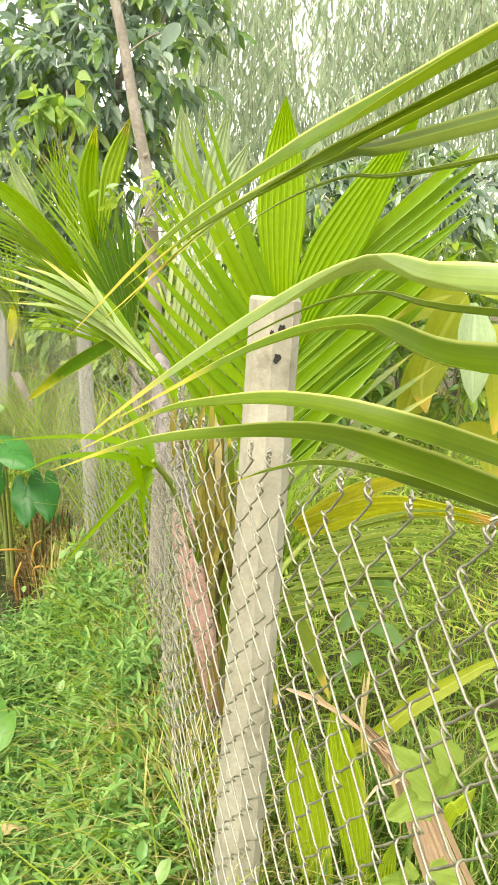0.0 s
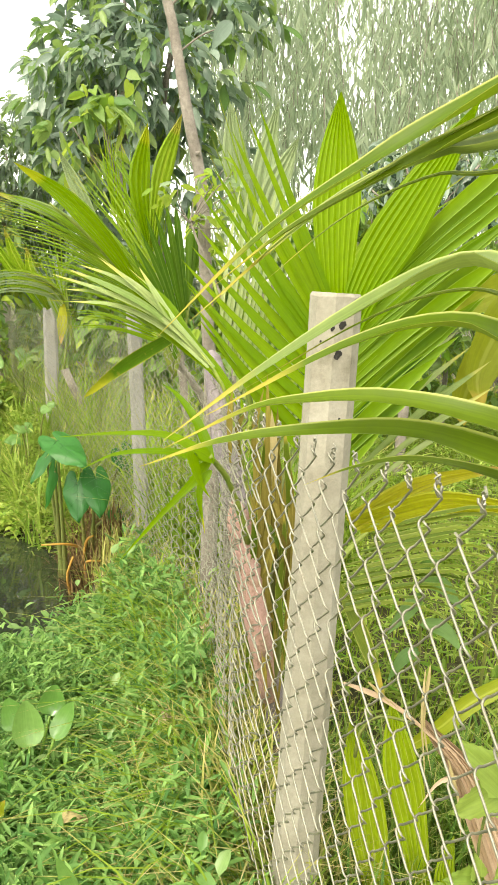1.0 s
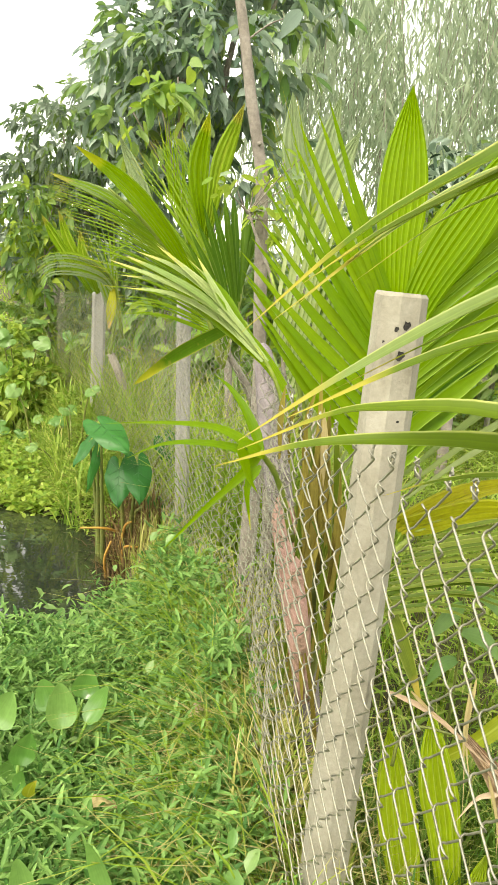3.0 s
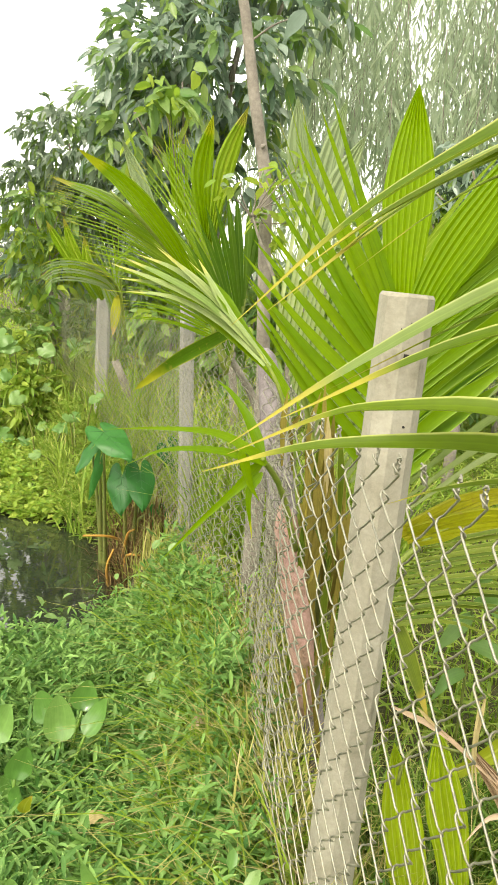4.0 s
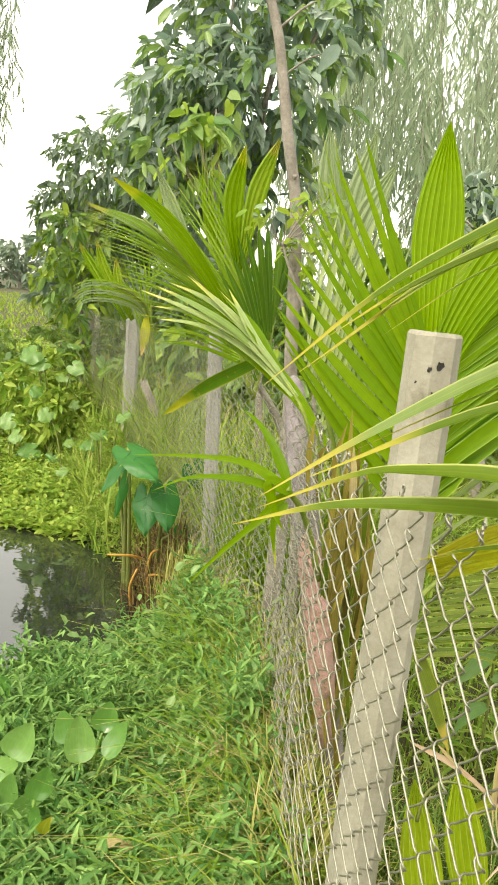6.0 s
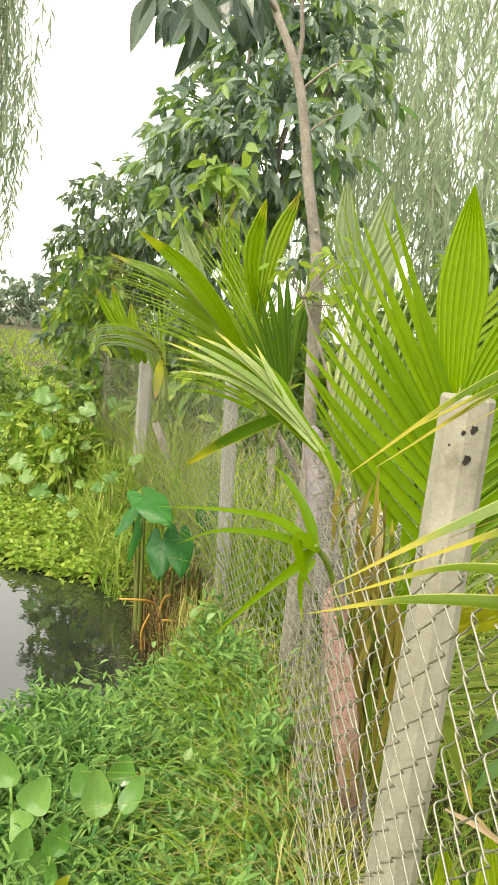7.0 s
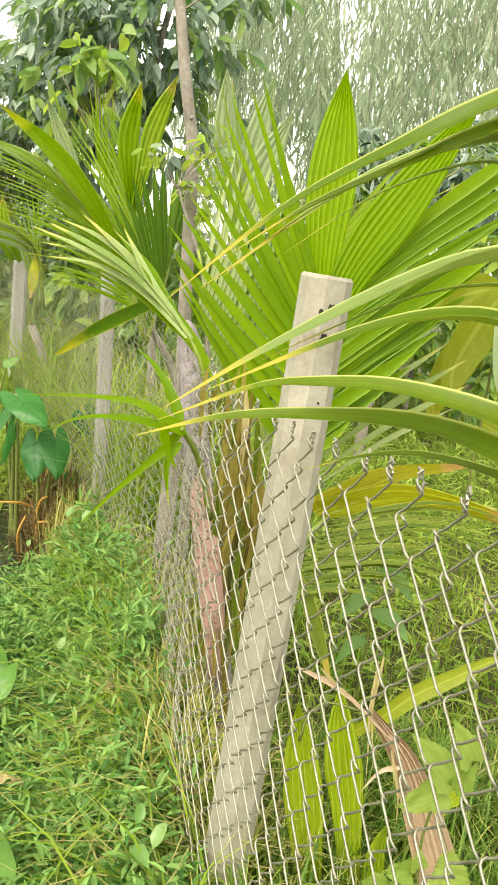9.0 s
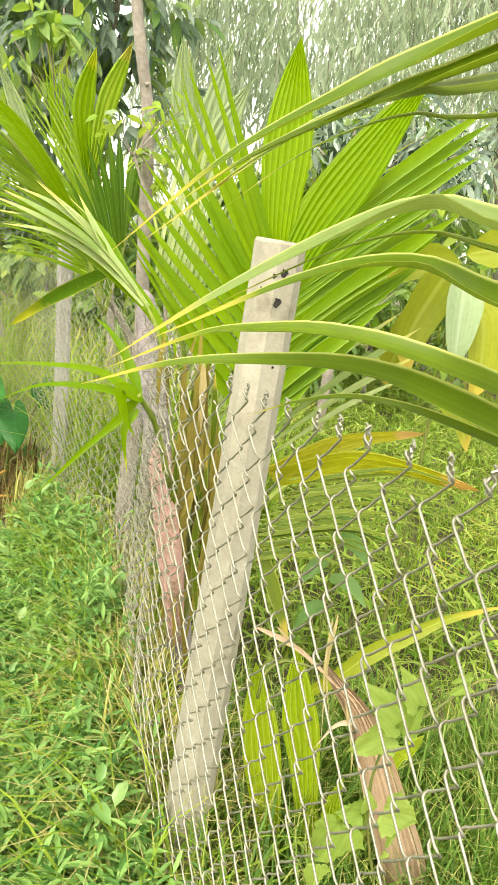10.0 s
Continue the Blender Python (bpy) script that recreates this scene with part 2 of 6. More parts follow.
BROAD_PALE = leaf_material("broad_leaf_pale", (0.27, 0.38, 0.20), (0.35, 0.45, 0.27), None, 0.8, (0.4, 0.5, 0.25), 0.35, 0.42, streak=0.3, veins=0.05, rib=(0.38, 0.47, 0.30))
VINE = leaf_material("vine_leaf", (0.22, 0.34, 0.06), (0.35, 0.46, 0.11), None, 0.8, (0.40, 0.52, 0.09), 0.38, 0.5, spots=0.25, veins=0.02, streak=0.35)
BARK = rough_material("bark", [(0.3, (0.19, 0.165, 0.135)), (0.6, (0.32, 0.285, 0.24)), (0.8, (0.44, 0.40, 0.35))], 9, 0.9, 0.7, 0.006)
CONCRETE = rough_material("concrete", [(0.25, (0.16, 0.145, 0.10)), (0.40, (0.30, 0.28, 0.215)), (0.58, (0.355, 0.335, 0.265)), (0.8, (0.42, 0.40, 0.33))], 9, 0.92, 0.5, 0.003, 14)
CONCRETE_FAR = rough_material("concrete_weathered", [(0.25, (0.24, 0.23, 0.21)), (0.5, (0.34, 0.33, 0.31)), (0.8, (0.44, 0.42, 0.39))], 5, 0.9, 0.45, 0.004, 12)
HOLE_SHADE = rough_material("hole_shade", [(0.3, (0.02, 0.02, 0.015)), (0.7, (0.04, 0.035, 0.03))], 40)
WIRE = rough_material("galvanised_wire", [(0.3, (0.17, 0.17, 0.135)), (0.55, (0.34, 0.33, 0.255)), (0.8, (0.20, 0.15, 0.10))], 18, 0.42, 0.3, 0.001, 6, 0.6)
SOIL = rough_material("soil", [(0.3, (0.038, 0.04, 0.016)), (0.5, (0.072, 0.072, 0.027)), (0.75, (0.12, 0.11, 0.046))], 2.5, 0.95, 0.8, 0.03, 9)
TARO_STEM = rough_material("taro_stem", [(0.3, (0.10, 0.16, 0.03)), (0.7, (0.20, 0.20, 0.05))], 10, 0.5, 0.2, 0.002)
TARO_DRY = rough_material("taro_stem_dry", [(0.3, (0.42, 0.20, 0.03)), (0.7, (0.55, 0.33, 0.07))], 10, 0.6, 0.2, 0.002)
HYACINTH_STALK = rough_material("hyacinth_stalk", [(0.3, (0.10, 0.22, 0.03)), (0.7, (0.20, 0.34, 0.06))], 10, 0.4, 0.2, 0.002)
VEIN = rough_material("leaf_vein", [(0.3, (0.03, 0.15, 0.035)), (0.7, (0.05, 0.19, 0.05))], 10, 0.5, 0.2, 0.001)


def water_material():
    mat, nt = nodes_of("pond_water")
    bs = nt.nodes.new("ShaderNodeBsdfPrincipled")
    bs.inputs["Base Color"].default_value = (0.02, 0.024, 0.018, 1)
    bs.inputs["Roughness"].default_value = 0.02
    bs.inputs["IOR"].default_value = 2.3
    b = nt.nodes.new("ShaderNodeBump")
    b.inputs["Strength"].default_value, b.inputs["Distance"].default_value = 0.05, 0.02
    nt.links.new(noise_tex(nt, 6, 3), b.inputs["Height"])
    nt.links.new(b.outputs[0], bs.inputs["Normal"])
    out = nt.nodes.new("ShaderNodeOutputMaterial")
    nt.links.new(bs.outputs[0], out.inputs["Surface"])
    return mat


WATER = water_material()


# ---- mesh helpers ----
def link_mesh(name, verts, faces, mat, parent=None, label="", uvs=None, smooth=True):
    me = bpy.data.meshes.new(name)
    me.from_pydata(verts, [], faces)
    me.materials.append(mat)
    if uvs is not None:
        layer = me.uv_layers.new(name="UVMap")
        idx = np.empty(len(me.loops), dtype=np.int32)
        me.loops.foreach_get("vertex_index", idx)
        layer.data.foreach_set("uv", np.asarray(uvs, dtype=np.float32)[idx].ravel())
    if smooth:
        me.shade_smooth()
    ob = new(name, me)
    if parent:
        ob.parent = parent
    if label:
        ob["label"] = label
    return ob


def part(name, bm, mat, parent, label="", smooth=False):
    me = bpy.data.meshes.new(name)
    bm.to_mesh(me)
    bm.free()
    me.materials.append(mat)
    if smooth:
        me.shade_smooth()
    ob = new(name, me)
    ob.parent = parent
    if label:
        ob["label"] = label
    return ob


def thing(name, label, category, group="", kind="", at=(0, 0, 0)):
    ob = new(name)
    ob.location = at
    ob.empty_display_size = 0.05
    return tagged(ob, label, category, group, kind)


def curve(pts, n):
    """n points of a smooth line through pts."""
    P = [np.array(p, float) for p in pts]
    if len(P) == 2:
        return [P[0] + (P[1] - P[0]) * i / (n - 1) for i in range(n)]
    P = [2 * P[0] - P[1]] + P + [2 * P[-1] - P[-2]]
    out, m = [], len(P) - 3
    for i in range(n):
        u = i / (n - 1) * m
        k = min(int(u), m - 1)
        f = u - k
        a, b, c, d = P[k:k + 4]
        out.append(0.5 * (2 * b + (c - a) * f + (2 * a - 5 * b + 4 * c - d) * f ** 2 + (3 * b - a - 3 * c + d) * f ** 3))
    return out


def unit(v):
    v = np.asarray(v, float)
    return v / max(1e-9, np.linalg.norm(v))


def slim(v):
    return max(0.03, min(1.0, 4.5 * v + 0.25)) * max(0.02, (1 - v) ** 0.95)


def oval(v):
    return max(0.02, math.sin(math.pi * min(1, 0.06 + 0.94 * v) ** 0.85))


def spindle(v):
    return max(0.02, (0.35 + 1.3 * v if v < 0.5 else 1.0 - (max(0, v - 0.55) / 0.45) ** 1.7))


def joined(v):
    """Full width through its lower half, then tapering to a long narrow tip."""
    return max(0.02, (0.80 + 0.55 * v if v < 0.36 else 1.0 - 0.56 * (v - 0.36) / 0.34 if v < 0.70 else 0.44 - 0.14 * (v - 0.70) / 0.20 if v < 0.90 else 0.30 * (1 - v) / 0.10))


def fanned(v):
    """Widening outwards as the folds of a fan do, split and pointed at the end."""
    return max(0.02, (0.50 + 0.72 * v if v < 0.70 else max(0.0, 1.0 - (v - 0.70) / 0.30) ** 0.8))


def pointed_oval(v):
    """Widest below the middle, drawn out to a point."""
    return max(0.02, (v / 0.36) ** 0.6 if v < 0.36 else max(0.0, 1.0 - ((v - 0.36) / 0.64) ** 1.5) ** 0.85)


def strap(v):
    return max(0.03, (0.8 + 0.8 * v if v < 0.25 else 1.0 if v < 0.4 else 1.0 - 0.55 * (v - 0.4) / 0.5 if v < 0.9 else 0.45 * (1 - v) / 0.1))


def blade(pts, width, normal, n=10, fold=0.25, pleats=0, depth=0.004, shape=slim, twist=0.0):
    """A leaf blade along pts: a strip with a keel, or with pleats. Returns verts, faces, uvs."""
    C = curve(pts, n)
    cols = 2 * pleats + 1 if pleats else (5 if width > 0.06 else 3)
    V, F, U = [], [], []
    for i, c in enumerate(C):
        t = unit(C[min(i + 1, n - 1)] - C[max(i - 1, 0)])
        v = i / (n - 1)
        s = unit(np.cross(t, normal))
        m = unit(np.cross(s, t))
        a = twist * v
        s, m = s * math.cos(a) + m * math.sin(a), m * math.cos(a) - s * math.sin(a)
        w = width * shape(v)
        for j in range(cols):
            u = j / (cols - 1)
            off = 2 * u - 1
            lift = (abs(off) * fold * w * 0.5) if not pleats else (depth * (1 if j % 2 else -1) * min(1, 3 * shape(v)) + abs(off) * fold * w * 0.5)
            V.append(tuple(c + s * off * w * 0.5 + m * lift))
            U.append((u, v))
    for i in range(n - 1):
        for j in range(cols - 1):
            a = i * cols + j
            F.append((a, a + 1, a + cols + 1, a + cols))
    return V, F, U


def blade_part(name, parent, mat, pts, width, normal=(0, -1, 0.3), label="", smooth=None, **kw):
    V, F, U = blade(pts, width, normal, **kw)
    return link_mesh(name, V, F, mat, parent, label, U, smooth=not kw.get("pleats") if smooth is None else smooth)


def tube_data(pts, radii, n=12, sides=7):
    C = curve(pts, n) if n else [np.array(p, float) for p in pts]
    n = len(C)
    V, F = [], []
    ref = np.array((0.31, 0.22, 0.93))
    for i, c in enumerate(C):
        t = unit(C[min(i + 1, n - 1)] - C[max(i - 1, 0)])
        if abs(t @ ref) > 0.97:
            ref = np.array((0.9, 0.3, 0.1))
        a = unit(np.cross(t, ref))
        b = np.cross(t, a)
        r = np.interp(i / (n - 1), np.linspace(0, 1, len(radii)), radii)
        for k in range(sides):
            w = 2 * math.pi * k / sides
            V.append(tuple(c + r * (a * math.cos(w) + b * math.sin(w))))
    for i in range(n - 1):
        for k in range(sides):
            k2 = (k + 1) % sides
            F.append((i * sides + k, i * sides + k2, (i + 1) * sides + k2, (i + 1) * sides + k))
    F.append(tuple(range(sides))[::-1])
    F.append(tuple((n - 1) * sides + k for k in range(sides)))
    return V, F


def tube(name, parent, mat, pts, radii, n=12, sides=7, label=""):
    V, F = tube_data(pts, radii, n, sides)
    return link_mesh(name, V, F, mat, parent, label)


def leaf_cloud(name, parent, mat, base, way, length, width, roll, label="", bend=0.25, fine=True, rows=((0.28, 0.46), (0.66, 0.42))):
    """Many small folded leaves in one mesh: bases (n,3), directions (n,3), lengths, widths, rolls."""
    base, way = np.asarray(base, float), np.asarray(way, float)
    n = len(base)
    way = way / (np.linalg.norm(way, axis=1, keepdims=True) + 1e-9)
    ref = np.tile((0.0, 0.0, 1.0), (n, 1))
    ref[np.abs(way[:, 2]) > 0.97] = (1.0, 0.0, 0.0)
    s = np.cross(way, ref)
    s /= np.linalg.norm(s, axis=1, keepdims=True) + 1e-9
    m = np.cross(s, way)
    c, d = np.cos(roll)[:, None], np.sin(roll)[:, None]
    s, m = s * c + m * d, m * c - s * d
    L, W = np.asarray(length)[:, None], np.asarray(width)[:, None]
    drop = np.array((0, 0, -1.0)) * L * bend
    if fine:
        v = np.stack([base] + [base + way * L * t + drop * t * t + s * W * k * w + m * W * abs(k) * 0.22
                               for t, w in rows for k in (1, 0, -1)] + [base + way * L * 0.97 + drop], axis=1).reshape(-1, 3)
        e = 3 * len(rows) + 1
        tri = [(0, 2, 1), (0, 3, 2)]
        for q in range(1, e - 3, 3):
            tri += [(q, q + 1, q + 4), (q, q + 4, q + 3), (q + 1, q + 2, q + 5), (q + 1, q + 5, q + 4)]
        tri += [(e - 3, e - 2, e), (e - 2, e - 1, e)]
        uv = [(0.5, 0)] + [(u, t) for t, w in rows for u in (1, 0.5, 0)] + [(0.5, 1)]
    else:
        v = np.stack([base, base + way * L * 0.42 + s * W * 0.5 + m * W * 0.12, base + way * L * 0.42 - s * W * 0.5 + m * W * 0.12,
                      base + way * L * 0.48, base + way * L * 0.96 + drop], axis=1).reshape(-1, 3)
        tri = ((0, 3, 1), (0, 2, 3), (1, 3, 4), (3, 2, 4))
        uv = ((0.5, 0), (1, 0.45), (0, 0.45), (0.5, 0.5), (0.5, 1))
    k = (np.arange(n) * len(uv))[:, None]
    f = np.concatenate([k + np.array(t) for t in tri])
    return link_mesh(name, v.tolist(), f.tolist(), mat, parent, label, np.tile(np.array(uv), (n, 1)), smooth=True)


def sphere_ways(rng, n, down=0.0):
    w = rng.normal(size=(n, 3))
    w /= np.linalg.norm(w, axis=1, keepdims=True)
    w[:, 2] -= down
    return w


# ---- the lie of the land ----
def fence_x(y):
    """The fence's line: x at y."""
    return float(np.interp(y, (-3.0, 0.4, 1.46, 1.62, 1.75, 2.3, 2.7, 3.0, 3.5, 3.98, 6.45, 8.95, 11.9, 30.0), (1.40, 0.518, 0.239, 0.20, 0.175, 0.13, 0.09, 0.01, -0.15, -0.305, -1.245, -2.22, -2.95, -7.5)))


WATER_Z = -0.10


def land(x, y):
    """Height of the ground: a low ridge along the fence, falling to the pond before it."""
    d = fence_x(y) - x
    ridge = 0.20 * math.exp(-(d / 0.20) ** 2) * min(1.0, max(0.0, (y - 0.9) / 0.8))
    bank = -0.16 * min(1.0, max(0.0, (d - 0.03) / 0.45))
    sx, sy = (x + 2.38) / 2.0, (y - 4.22) / 1.06
    pond = max(0.0, 1.0 - (abs(sx) ** 2.4 + abs(sy) ** 2.4))
    z = 0.06 + bank + ridge - 0.5 * min(1.0, pond * 2.0)
    return z + 0.03 * noise.noise((x * 1.3, y * 1.3, 0)) + 0.012 * noise.noise((x * 5, y * 5, 3))


def grid_ground():
    xs = np.concatenate([np.linspace(-400, -14, 14), np.linspace(-12, -5.4, 14), np.linspace(-5.2, 4, 104), np.linspace(4.4, 14, 20), np.linspace(20, 400, 12)])
    ys = np.concatenate([np.linspace(-60, -3, 8), np.linspace(-2, 9, 110), np.linspace(9.6, 30, 30), np.linspace(36, 600, 16)])
    V = [(x, y, land(x, y) if abs(x) < 60 and y < 80 else -0.1) for y in ys for x in xs]
    nx = len(xs)
    F = [(j * nx + i, j * nx + i + 1, (j + 1) * nx + i + 1, (j + 1) * nx + i) for j in range(len(ys) - 1) for i in range(nx - 1)]
    return link_mesh("ground", V, F, SOIL)


ground = tagged(grid_ground(), "damp brown soil under weeds and grass, sloping to a pond", "ground", kind="structure")
wv = [(-4.8, 2.9, WATER_Z), (-0.36, 2.9, WATER_Z), (-0.36, 5.6, WATER_Z), (-4.8, 5.6, WATER_Z)]
water = tagged(link_mesh("water", wv, [(0, 1, 2, 3)], WATER), "still dark pond water mirroring the white sky", "water", kind="structure")

# ---- fence posts ----
def fence_post(at, height, width, chamfer, turn, lean, mat, label, holes=()):
    ob = thing("fence_post", label, "fence post", "concrete posts of the chain-link fence", at=at)
    ob.rotation_euler = (radians(lean[0]), radians(lean[1]), radians(turn))
    bm = bmesh.new()
    h, c = width / 2, chamfer
    ring = [(-h + c, -h), (h - c, -h), (h, -h + c), (h, h - c), (h - c, h), (-h + c, h), (-h, h - c), (-h, -h + c)]
    rows = []
    levels = [-0.35, 0.0, 0.3, 0.6, 0.9, 1.2, height - 0.3, height - 0.08, height - 0.006, height]
    for k, z in enumerate(levels):
        s = (1.0 if z < height else 0.94) * (1.0 - 0.055 * max(0.0, z) / height)
        rows.append([bm.verts.new((x * s + 0.0016 * noise.noise((x * 30, z * 4, k)), y * s + 0.0016 * noise.noise((y * 30, z * 4, 9 + k)), z + (0.003 * noise.noise((x * 60, y * 60, 5)) if k > 7 else 0))) for x, y in ring])
    for a, b in zip(rows, rows[1:]):
        for i in range(8):
            bm.faces.new((a[i], a[(i + 1) % 8], b[(i + 1) % 8], b[i]))
    bm.faces.new(rows[-1])
    bm.faces.new(rows[0][::-1])
    part("shaft", bm, mat, ob)
    # holes are flat discs on the face, near-black for the shade inside
    for x, z, r, facet in holes:
        hb = bmesh.new()
        d = h * (1.0 - 0.055 * z / height)
        rim = [r * (1 + 0.55 * noise.noise((i * 0.9, z * 9, 0))) for i in range(12)]
        outer = [hb.verts.new((x + q * math.cos(i * 0.5236), -d - 0.0012, z + q * math.sin(i * 0.5236))) for i, q in enumerate(rim)]
        inner = [hb.verts.new((x + (v.co.x - x) * 0.72, -d - 0.0004, z + (v.co.z - z) * 0.72)) for v in outer]
        for i in range(12):
            hb.faces.new((outer[i], outer[(i + 1) % 12], inner[(i + 1) % 12], inner[i]))
        hb.faces.new(inner)
        bmesh.ops.rotate(hb, verts=hb.verts, cent=(0, 0, 0), matrix=Euler((0, 0, radians(facet))).to_matrix())
        part("hole", hb, HOLE_SHADE, ob, "near-black disc for the shade in a broken-out concrete hole")
    return ob


fence_post((0.2845, 1.536, 0.0), 1.585, 0.092, 0.0268, -30.5, (0, 1.5), CONCRETE, "pale concrete fence post with chamfered edges and small holes", [(-0.003, 1.531, 0.0072, 45), (-0.008, 1.478, 0.0078, 45), (0.0155, 1.524, 0.0042, 0), (-0.006, 1.50, 0.0022, 0), (0.004, 1.362, 0.0026, 45)])
fence_post((-0.222, 4.02, 0.0), 1.44, 0.070, 0.015, 12, (0, -2.4), CONCRETE_FAR, "weathered grey concrete fence post behind the wire")
fence_post((-1.17, 6.52, 0.0), 1.34, 0.115, 0.022, 12, (0, -0.6), CONCRETE_FAR, "weathered grey concrete fence post behind the wire")
fence_post((-2.16, 9.02, 0.0), 1.30, 0.085, 0.018, 12, (0, 0.5), CONCRETE, "pale concrete fence post among weeds")
fence_post((-2.88, 12.0, 0.0), 1.2, 0.085, 0.018, 12, (0, 0), CONCRETE_FAR, "weathered grey concrete fence post among weeds")

# ---- chain-link wire ----
TOP = 1.334
# strip width and pitch of the mesh: upright cells by the first post, drawn wide further on
WEAVES = ((0.0345, 0.087), (0.0375, 0.080), (0.0400, 0.062), (0.0450, 0.049))
fence = thing("chain_link_fence", "galvanised chain-link fence with twisted wire tips on top", "fence")


def wire_mesh(weave, shift, sides, name, radius, bottom=-0.05):
    """One zigzag wire, in x across its strip, with rounded hooks a little past its edges."""
    strip, pitch = weave
    pts, k, bend = [], 0, 0.0042
    z = TOP - shift * pitch / 2
    if shift == 0:
        pts += [(0.004, 0.004, TOP + 0.012)]
    while z > bottom:
        side = 1 if k % 2 else -1
        x = strip + 0.0034 if k % 2 else -0.0034
        pts += [(x - side * 0.0060, -0.9 * side * bend, z + 0.0066), (x - side * 0.0008, -0.7 * side * bend, z + 0.0036), (x + side * 0.0012, 0.0, z - 0.0006), (x - side * 0.0006, 0.7 * side * bend, z - 0.0048), (x - side * 0.0052, side * bend, z - 0.0078)]
        z -= pitch / 2
        k += 1
    V, F = tube_data(pts, [radius], 0, sides)
    me = bpy.data.meshes.new(name)
    me.from_pydata(V, [], F)
    me.materials.append(WIRE)
    me.shade_smooth()
    return me


def tip_mesh():
    a = [(0.0, 0, -0.004), (0.004, 0.001, 0.010), (-0.002, -0.002, 0.018), (0.003, 0.001, 0.027)]
    b = [(0.0, 0, -0.004), (-0.004, -0.001, 0.010), (0.003, 0.002, 0.018), (-0.004, 0.0, 0.024)]
    V, F = tube_data(a, [0.0022, 0.0018], 8, 5)
    V2, F2 = tube_data(b, [0.0022, 0.0018], 8, 5)
    me = bpy.data.meshes.new("wire_tip")
    me.from_pydata(V + V2, [], F + [tuple(i + len(V) for i in g) for g in F2])
    me.materials.append(WIRE)
    return me


near_meshes = {(w, k): wire_mesh(w, k, 6, "wire", 0.0018 if w is not WEAVES[3] else 0.0014) for w in WEAVES for k in (0, 1)}
far_meshes = {k: wire_mesh(WEAVES[3], k, 3, "wire_far", 0.0013) for k in (0, 1)}
tips = tip_mesh()
far_data = {}
for k, me in far_meshes.items():
    co = np.empty(len(me.vertices) * 3, dtype=np.float32)
    me.vertices.foreach_get("co", co)
    far_data[k] = (co.reshape(-1, 3), [tuple(pl.vertices) for pl in me.polygons])
far_v, far_f = [], []
p, i = np.array((fence_x(0.30), 0.30)), 0
while p[1] < 12.5:
    d = unit(np.array((fence_x(p[1] + 0.02), p[1] + 0.02)) - p)
    weave = WEAVES[0 if p[1] < 1.22 else 1 if p[1] < 1.54 else 2 if p[1] < 1.72 else 3]
    sag = 0.005 * math.sin(p[1] * 2.2) - 0.012 * max(0.0, math.sin((p[1] - 1.5) * 1.25)) + 0.07 * max(0.0, 1.25 - p[1])
    # the slack stretch behind the post is crumpled
    slack = max(0.0, min(1.0, (p[1] - 1.62) * 6)) * max(0.0, min(1.0, (3.4 - p[1]) * 3))
    m = pose(p[0] + slack * 0.008 * math.sin(i * 2.9), p[1], sag, 1.0 * math.sin(p[1] * 3.1), 0.4 * math.sin(i * 2.3), math.degrees(math.atan2(d[1], d[0])) + slack * 14 * math.sin(i * 1.7 + 0.6))
    if p[1] < 4.4:
        w = new("wire", near_meshes[weave, i % 2])
        w.parent, w.matrix_local = fence, m
        if i % 2 == 0:
            tp = new("wire_tip", tips)
            tp.parent = fence
            tp.matrix_local = m @ pose(0, 0, TOP, 6 * math.sin(i * 1.9), 12 * math.sin(i * 1.3), 40 * math.sin(i))
    else:
        co, pl = far_data[i % 2]
        M, k = np.array(m), len(far_v)
        far_v += (co @ M[:3, :3].T + M[:3, 3]).tolist()
        far_f += [tuple(j + k for j in g) for g in pl]
    p = p + d * weave[0]
    p[0] = fence_x(p[1])
    i += 1
tagged(link_mesh("wire_mesh_far", far_v, far_f, WIRE, fence), kind="stuff")


# ---- palms ----
def frond(plant, name, rachis, roots, tips, n, width, mat, normal, droop=0.04, depth=0.5, label="", side_mat=None, fold=0.25, seed=1, shape=spindle):
    """A frond: a rib along rachis, and n leaflets from the line of roots to the line of tips."""
    rng = random.Random(seed)
    rib = tube(name, plant, RIB, rachis, [0.011, 0.008, 0.004], 14, 6, label)
    R, T = curve(roots, n), curve(tips, n)
    for i in range(n):
        a, b = R[i], T[i] + np.array([rng.uniform(-1, 1) * 0.012 for _ in range(3)])
        mid = (a + b) / 2 + np.array((0, 0, droop)) + np.array([rng.uniform(-1, 1) * 0.006 for _ in range(3)])
        mm = mat if not side_mat or rng.random() > 0.35 else side_mat
        blade_part("leaflet", rib, mm, [a, mid, b], width * rng.uniform(0.88, 1.1), normal, n=9, fold=fold, shape=shape, twist=rng.uniform(-0.15, 0.15))
    return rib


palm = thing("coconut_palm", "young coconut palm with broad pleated bright green leaves", "palm", "young coconut palms behind the fence")
tube("trunk", palm, SHEATH_GREY, [(0.36, 2.0, -0.1), (0.30, 2.03, 0.35), (0.262, 2.06, 0.62), (0.236, 2.12, 0.78), (0.207, 2.27, 0.88), (0.180, 2.43, 0.97), (0.150, 2.58, 1.10), (0.112, 2.74, 1.31), (0.10, 2.78, 1.36)], [0.034, 0.034, 0.036, 0.038, 0.042, 0.046, 0.046, 0.036, 0.012], 22, 9, "grey-mauve fibrous leaf bases")
